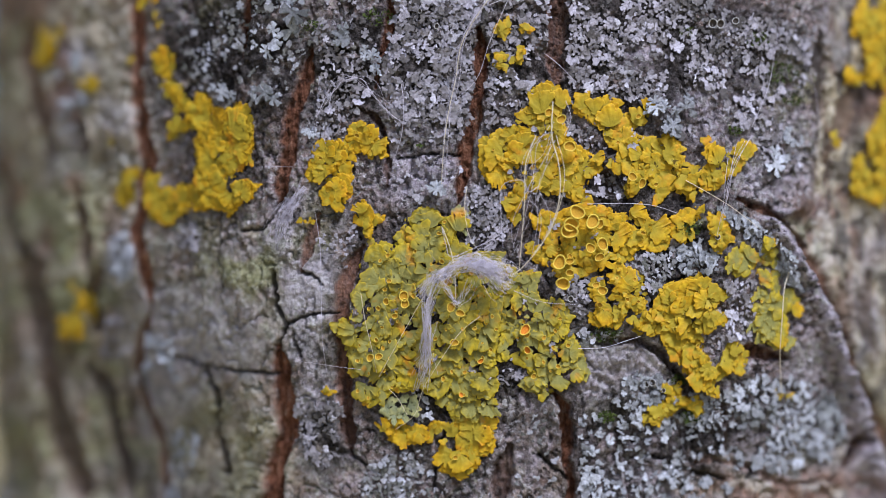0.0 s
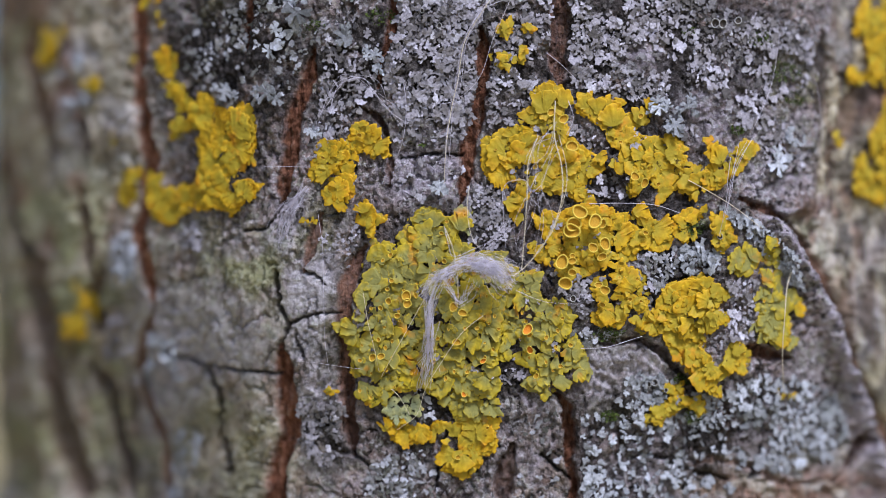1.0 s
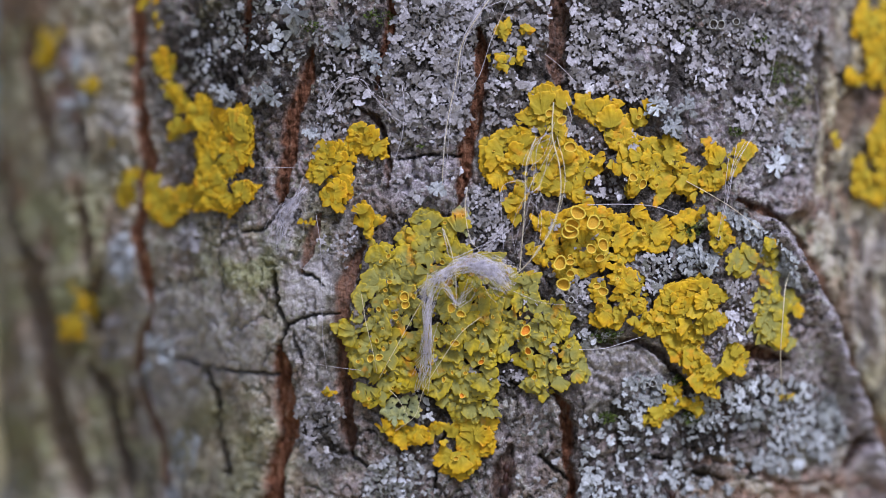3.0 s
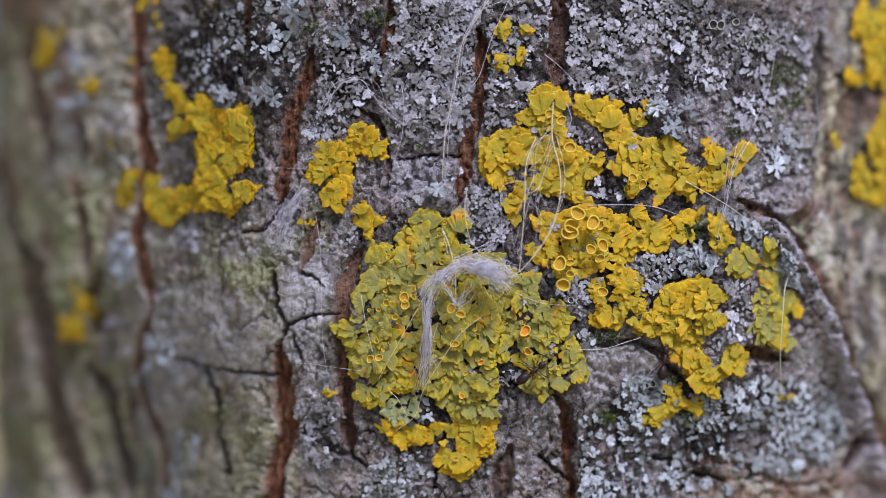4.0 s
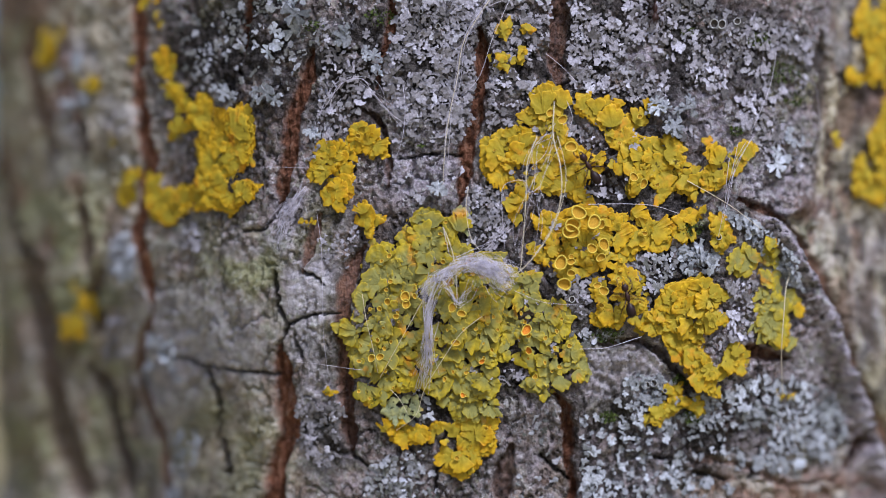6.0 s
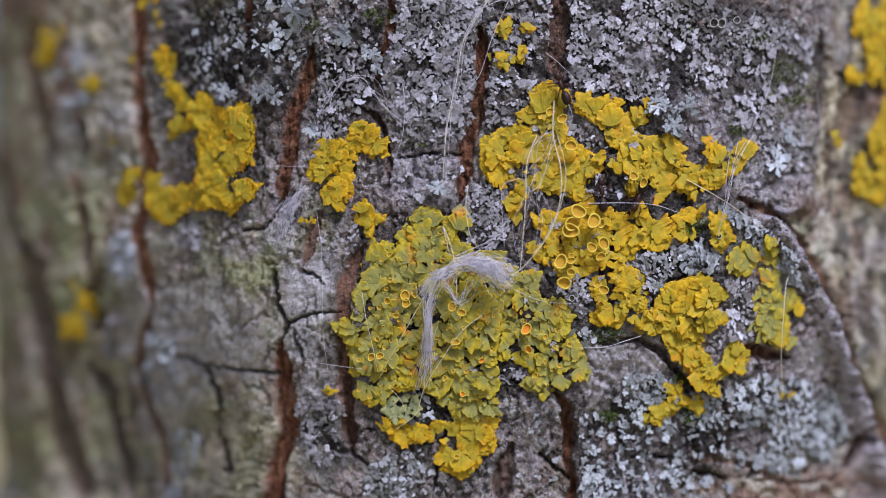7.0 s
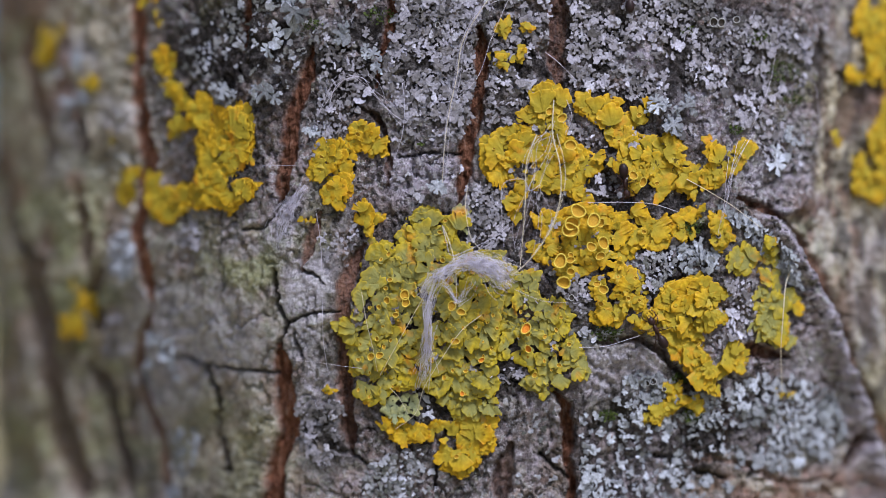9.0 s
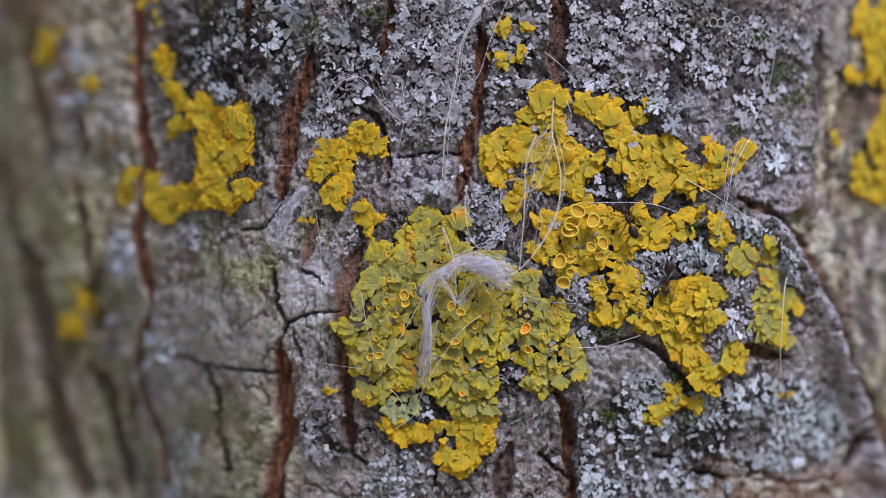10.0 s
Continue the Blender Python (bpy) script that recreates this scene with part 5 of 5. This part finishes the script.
wisps(4, [(975, 235, 1.9), (945, 265, 2.1), (934, 320, 2.2), (930, 370, 2.1), (915, 440, 1.9)], 9, 0.55)
wisps(3, [(990, 250, 2.0), (968, 300, 2.2), (945, 340, 2.2), (960, 380, 2.2), (935, 450, 2.0)], 9, 0.5)
wisps(4, [(905, 395, 2.0), (870, 425, 2.2), (835, 447, 2.3), (800, 455, 2.4)], 6, 0.55)
wisps(3, [(1325, 250, 1.2), (1300, 290, 1.8), (1288, 335, 2.0), (1282, 385, 1.5)], 5, 0.5)
wisps(3, [(570, 200, 1.1), (600, 150, 1.5), (650, 150, 1.5), (700, 215, 1.1)], 8, 0.5)
thread([(905, -10, 1.6), (870, 70, 1.6), (845, 140, 1.5), (800, 180, 1.4), (760, 185, 1.2)], 0.7)
thread([(1003, 180, 1.8), (1012, 210, 2.2), (1000, 240, 2.3)], 0.9)
thread([(980, 180, 1.9), (978, 240, 2.2), (990, 290, 2.4), (993, 335, 2.5), (985, 380, 2.5), (962, 430, 2.4), (930, 470, 2.3), (905, 490, 2.2)], 1.7, STRAW, STRAW_LABEL, "plant_fibre")
thread([(986, 240, 2.0), (1000, 300, 2.3), (996, 350, 2.4), (975, 410, 2.4), (945, 450, 2.2)], 0.9, STRAW, STRAW_LABEL, "plant_fibre")
thread([(950, 240, 2.0), (932, 290, 2.2), (930, 350, 2.3), (926, 410, 2.2), (920, 480, 2.0)], 1.4, STRAW, STRAW_LABEL, "plant_fibre")
thread([(968, 235, 1.9), (945, 260, 2.1), (930, 310, 2.2)], 0.8)
thread([(955, 330, 2.2), (938, 340, 2.3), (925, 320, 2.2), (890, 330, 2.1), (888, 380, 2.0), (892, 440, 2.0)], 0.8)
thread([(828, 330, 1.6), (824, 370, 1.8), (832, 420, 2.0), (850, 445, 2.2)], 0.9, STRAW, STRAW_LABEL, "plant_fibre")
thread([(785, 405, 2.2), (798, 440, 2.4), (806, 480, 2.4), (808, 530, 2.2)], 1.3, STRAW, STRAW_LABEL, "plant_fibre")
thread([(783, 402, 2.1), (790, 430, 2.4), (800, 455, 2.4), (840, 440, 2.3), (880, 420, 2.1), (900, 400, 2.0)], 0.9)
thread([(760, 510, 2.2), (740, 545, 2.2), (715, 590, 2.0), (690, 635, 1.8), (672, 668, 1.6)], 0.9, STRAW, STRAW_LABEL, "plant_fibre")
thread([(852, 560, 2.2), (815, 590, 2.3), (780, 640, 2.2), (750, 690, 1.9), (735, 735, 1.6), (700, 762, 1.3)], 0.9, STRAW, STRAW_LABEL, "plant_fibre")
thread([(640, 520, 1.7), (648, 570, 1.8), (660, 620, 1.8), (668, 660, 1.6)], 0.8, STRAW, STRAW_LABEL, "plant_fibre")
thread([(1040, 362, 1.7), (1100, 361, 1.9), (1155, 364, 1.8), (1200, 378, 1.5)], 0.9)
thread([(1215, 320, 1.6), (1260, 345, 1.7), (1300, 370, 1.6), (1345, 405, 1.4)], 1.2, STRAW, STRAW_LABEL, "plant_fibre")
thread([(1398, 482, 1.4), (1390, 510, 2.2), (1386, 560, 2.8), (1382, 620, 2.8), (1383, 670, 2.0), (1385, 700, 1.2)], 1.5, STRAW, "single pale hair standing off the bark", "plant_fibre")
thread([(1025, 618, 1.0), (1070, 616, 1.4), (1110, 604, 1.5), (1135, 596, 1.4)], 0.9)
thread([(965, 95, 1.0), (990, 115, 1.3), (1020, 145, 1.2)], 0.8)
thread([(1330, 230, 1.2), (1348, 190, 1.6), (1365, 140, 1.6), (1378, 60, 1.4)], 0.7)
thread([(1450, 220, 0.6), (1446, 170, 0.9), (1435, 130, 1.0)], 0.8)
thread([(1290, 280, 1.8), (1285, 320, 2.2), (1282, 360, 2.0), (1270, 420, 1.4)], 0.7)
thread([(1300, 300, 1.8), (1290, 330, 2.2), (1288, 352, 2.2), (1280, 380, 1.8)], 0.7)
thread([(1305, 255, 1.6), (1295, 300, 2.1), (1284, 345, 2.1)], 0.6)
thread([(570, 180, 1.1), (590, 165, 1.4), (610, 145, 1.5), (640, 140, 1.4), (660, 165, 1.3), (690, 200, 1.2), (710, 215, 1.0)], 0.9)
thread([(580, 200, 1.1), (595, 155, 1.5), (630, 138, 1.6), (655, 150, 1.5)], 0.8)
thread([(712, 150, 1.2), (716, 190, 1.4), (712, 240, 1.3), (700, 280, 1.0)], 0.9)
thread([(560, 380, 0.9), (568, 440, 1.1), (570, 520, 1.1), (572, 600, 1.0), (580, 660, 0.8)], 0.6)
thread([(465, 296, 0.5), (500, 296, 0.9), (540, 297, 0.7)], 0.6)
thread([(640, 655, 1.4), (600, 650, 1.2), (560, 644, 0.9), (520, 640, 0.6)], 0.5)
thread([(690, 690, 1.5), (705, 705, 1.6), (722, 735, 1.5)], 0.8, STRAW, STRAW_LABEL, "plant_fibre")
thread([(910, 515, 1.8), (960, 535, 2.0), (1020, 540, 1.8)], 0.5)
tuft("loose tuft of fine grey-white fibres caught on the lichen",
     [(764, 499, 2.1), (798, 474, 2.4), (838, 466, 2.5), (878, 478, 2.4), (916, 512, 2.0)], 15, 110, 4)
tuft("fluffy pad of fine pale fibres", [(830, 470, 2.3), (855, 472, 2.5), (885, 488, 2.5), (914, 510, 2.1)], 23, 170, 11)
tuft("hanging strands of fine grey-white fibres",
     [(774, 488, 2.2), (758, 540, 2.1), (757, 600, 2.0), (752, 650, 1.8), (740, 702, 1.4)], 8, 80, 8)
tuft("small tuft of fine grey-white fibres",
     [(772, 500, 2.2), (792, 514, 2.2), (812, 538, 2.1), (824, 524, 2.1), (838, 490, 2.2)], 4, 14, 5)
tuft("small knot of fine grey-white fibres", [(742, 528, 2.0), (756, 504, 2.3), (775, 490, 2.5), (798, 484, 2.5), (822, 505, 2.2)], 9, 45, 21)
tuft("wisp of spider silk filling a notch of the bark", [(540, 330, 0.4), (518, 360, 0.6), (498, 395, 0.6), (484, 450, 0.4)], 19, 64, 6)


# ---- ants ----
def ellipsoid(name, cx, cz, lx, ly, lz, material, parent, tail=0.0):
    n, m = 14, 10
    v, f = [], []
    for i in range(m + 1):
        p = math.pi * i / m
        for k in range(n):
            a = 2 * math.pi * k / n
            taper = 1 - tail * 0.5 * (1 + math.cos(p)) ** 2 * 0.5
            v.append((cx + lx * -math.cos(p) * -1, ly * taper * math.sin(p) * math.cos(a), cz + lz * taper * math.sin(p) * math.sin(a)))
    for i in range(m):
        f += [(i * n + k, i * n + (k + 1) % n, (i + 1) * n + (k + 1) % n, (i + 1) * n + k) for k in range(n)]
    return part(name, mesh_from(name, v, f, material), parent)


ANT_LEN = 62 * U


def build_ant():
    """A small worker ant, nose along x, back along z, in metres; feet at z = 0."""
    s = ANT_LEN
    ant = anchor("ant", (0, 0, 0))
    ellipsoid("gaster", -0.32 * s, 0.17 * s, 0.22 * s, 0.145 * s, 0.13 * s, GASTER, ant, 0.15)["label"] = "dark glossy egg-shaped gaster"
    ellipsoid("petiole", -0.10 * s, 0.15 * s, 0.035 * s, 0.04 * s, 0.07 * s, ANT, ant)
    ellipsoid("thorax", 0.08 * s, 0.17 * s, 0.16 * s, 0.075 * s, 0.075 * s, ANT, ant, 0.2)
    head = ellipsoid("head", 0.34 * s, 0.17 * s, 0.125 * s, 0.105 * s, 0.085 * s, ANT, ant, -0.1)
    for side in (-1, 1):
        v, f = tube([(0.40 * s, side * 0.04 * s, 0.21 * s), (0.44 * s, side * 0.16 * s, 0.28 * s), (0.54 * s, side * 0.20 * s, 0.22 * s), (0.64 * s, side * 0.16 * s, 0.14 * s)],
                    0.014 * s, 0.016 * s)
        part("antenna", mesh_from("antenna", v, f, ANT), head)
        v, f = tube([(0.44 * s, side * 0.05 * s, 0.15 * s), (0.50 * s, side * 0.035 * s, 0.14 * s), (0.53 * s, side * 0.0, 0.135 * s)], 0.022 * s, 0.008 * s)
        part("jaw", mesh_from("jaw", v, f, ANT), head)
    for side in (-1, 1):
        for n, (x, reach, fore) in enumerate(((0.17, 0.30, 0.26), (0.09, 0.36, -0.02), (0.0, 0.36, -0.32))):
            y = side
            v, f = tube([(0, 0, 0), (0.3 * fore * s, y * 0.45 * reach * s, 0.16 * s), (0.62 * fore * s, y * 0.8 * reach * s, 0.03 * s), (fore * s, y * reach * s, -0.13 * s)],
                        0.024 * s, 0.010 * s)
            leg = part("leg", mesh_from("leg", v, f, ANT), ant)
            leg.matrix_basis = Matrix.Translation((x * s, side * 0.05 * s, 0.13 * s))
    return ant


def ant_pose(u, v, turn):
    on = any(inside(np.array([u]), np.array([v]), ring)[0] and edge_of(u, v, ring)[0] > 3 for ring in YELLOW)
    if -90 < v < 970:
        place = level(u, v, 1.35 if on else 0.75, 22)
    else:
        place = air(u, v, 2.0)
    m = frame_at(u, v, turn).to_4x4()
    m.translation = place
    return m


def march(ant, rows):
    """Key an ant along rows of (seconds, u, v, turn), and its legs by the way that it has gone."""
    full = rows if rows[-1][0] >= 10 else rows + [(10.0, *rows[-1][1:])]
    full = full if full[0][0] == 0 else [(0.0, *full[0][1:])] + full
    times = [0.1 * k for k in range(101)]
    keys = [(t, ant_pose(u, v, turn)) for t, u, v, turn in full]
    walk(ant, keys)
    gone, at = 0.0, []
    line = lambda t: (np.interp(t, [r[0] for r in full], [r[1] for r in full]), np.interp(t, [r[0] for r in full], [r[2] for r in full]))
    last = line(0)
    for t in times:
        here = line(t)
        gone += math.hypot(here[0] - last[0], here[1] - last[1])
        last = here
        at.append(gone)
    for n, leg in enumerate([c for c in ant.children if c.name.startswith("leg")]):
        rest = leg.matrix_basis.copy()
        side, pair = (-1 if n < 3 else 1), n % 3
        phase = math.pi * ((pair + (side > 0)) % 2)
        walk(leg, [(t, rest @ pose(0, 0, 0, 0, 0, side * 22 * math.sin(g / 9.0 + phase))) for t, g in zip(times, at)])


def motions():
    label = "small dark brown ant walking over the lichen"
    ants = [build_ant()]
    ants += [copy_thing(ants[0], ants[0].matrix_basis.copy()) for _ in range(4)]
    for a in ants:
        tagged(a, label, "ant", "ants on the bark")
    march(ants[0], [(0.0, 1215, 1180, 90), (2.6, 1200, 1000, 95), (3.2, 1180, 830, 95), (3.8, 1163, 655, 80), (4.0, 1173, 639, 80), (4.1, 1181, 619, 82),
                    (4.2, 1194, 606, 68), (4.4, 1199, 595, 65), (4.5, 1208, 581, 70), (4.8, 1214, 571, 78), (5.0, 1203, 578, 118), (5.2, 1187, 590, 140),
                    (5.4, 1171, 592, 150), (5.5, 1163, 593, 145), (5.6, 1148, 588, 142), (5.7, 1134, 578, 140), (6.0, 1108, 530, 105), (6.3, 1108, 450, 95),
                    (6.6, 1092, 380, 112), (6.8, 1064, 354, 120), (7.0, 1063, 345, 95), (7.2, 1062, 284, 85), (7.4, 1059, 248, 80), (7.6, 1058, 226, 88),
                    (7.9, 1058, 190, 80), (8.1, 1057, 178, 60), (8.5, 1066, 177, 50), (8.6, 1088, 156, 62), (8.8, 1108, 67, 85), (9.0, 1112, -5, 90),
                    (9.4, 1114, -110, 90), (10.0, 1116, -260, 90)])
    march(ants[1], [(0.0, 850, 1160, 85), (2.6, 880, 960, 80), (3.2, 900, 790, 85), (3.6, 908, 690, 60), (3.8, 920, 660, 22), (4.0, 942, 657, 35), (4.2, 976, 658, 28),
                    (4.4, 1014, 653, 38), (4.6, 1038, 636, 45), (4.7, 1060, 614, 48), (4.8, 1093, 581, 60), (4.9, 1105, 545, 82), (5.0, 1107, 506, 93),
                    (5.2, 1113, 456, 93), (5.4, 1112, 395, 100), (5.5, 1100, 381, 118), (5.7, 1062, 345, 128), (6.2, 1036, 268, 115), (6.5, 1016, 212, 110),
                    (6.8, 1001, 166, 118), (7.0, 993, 158, 112), (7.2, 994, 130, 95), (7.4, 1000, 115, 92), (7.7, 980, 92, 110), (7.9, 963, 44, 105),
                    (8.3, 950, -50, 100), (9.0, 940, -170, 95), (10.0, 930, -340, 92)])
    march(ants[2], [(0.0, 1172, -340, -90), (5.7, 1160, -70, -90), (6.2, 1152, 90, -88), (6.8, 1145, 303, -92), (7.0, 1127, 350, -112), (7.2, 1093, 400, -130),
                    (7.4, 1057, 444, -138), (7.5, 1024, 473, -136), (7.6, 993, 522, -112), (7.7, 998, 567, -94), (7.8, 999, 629, -90), (7.9, 1007, 675, -82),
                    (8.0, 1018, 693, -78), (8.1, 1024, 706, -85), (8.6, 1022, 830, -92), (9.2, 1015, 980, -92), (10.0, 1010, 1200, -90)])
    march(ants[3], [(0.0, 1090, -360, -90), (7.2, 1082, -130, -90), (7.9, 1082, 74, -88), (8.0, 1082, 104, -82), (8.1, 1091, 116, -72), (8.2, 1098, 146, -70), (8.3, 1110, 160, -65),
                    (8.4, 1124, 192, -85), (8.5, 1118, 204, -100), (8.6, 1116, 221, -102), (8.8, 1104, 285, -98), (9.0, 1104, 325, -82), (9.2, 1117, 370, -92),
                    (9.3, 1116, 384, -82), (9.4, 1128, 392, -60), (9.5, 1146, 398, -55), (9.6, 1154, 397, -42), (9.7, 1170, 393, -38), (9.8, 1186, 406, -58),
                    (9.9, 1186, 454, -88), (10.0, 1179, 496, -98)])
    march(ants[4], [(0.0, 1240, 1240, 90), (7.2, 1222, 920, 96), (7.6, 1212, 842, 98), (7.8, 1207, 812, 96), (8.0, 1200, 785, 92), (8.1, 1198, 765, 88), (8.2, 1198, 734, 88), (8.3, 1196, 698, 85), (8.4, 1192, 688, 88), (8.5, 1183, 668, 96), (8.6, 1182, 657, 92), (8.7, 1183, 638, 95),
                    (8.8, 1178, 614, 100), (8.9, 1171, 603, 115), (9.0, 1160, 590, 120), (9.1, 1165, 577, 98), (9.2, 1165, 556, 96), (9.3, 1158, 512, 100),
                    (9.5, 1151, 468, 110), (9.6, 1145, 445, 112), (9.7, 1135, 428, 128), (9.8, 1118, 422, 125), (9.9, 1113, 415, 112), (10.0, 1111, 395, 115)])


motions()
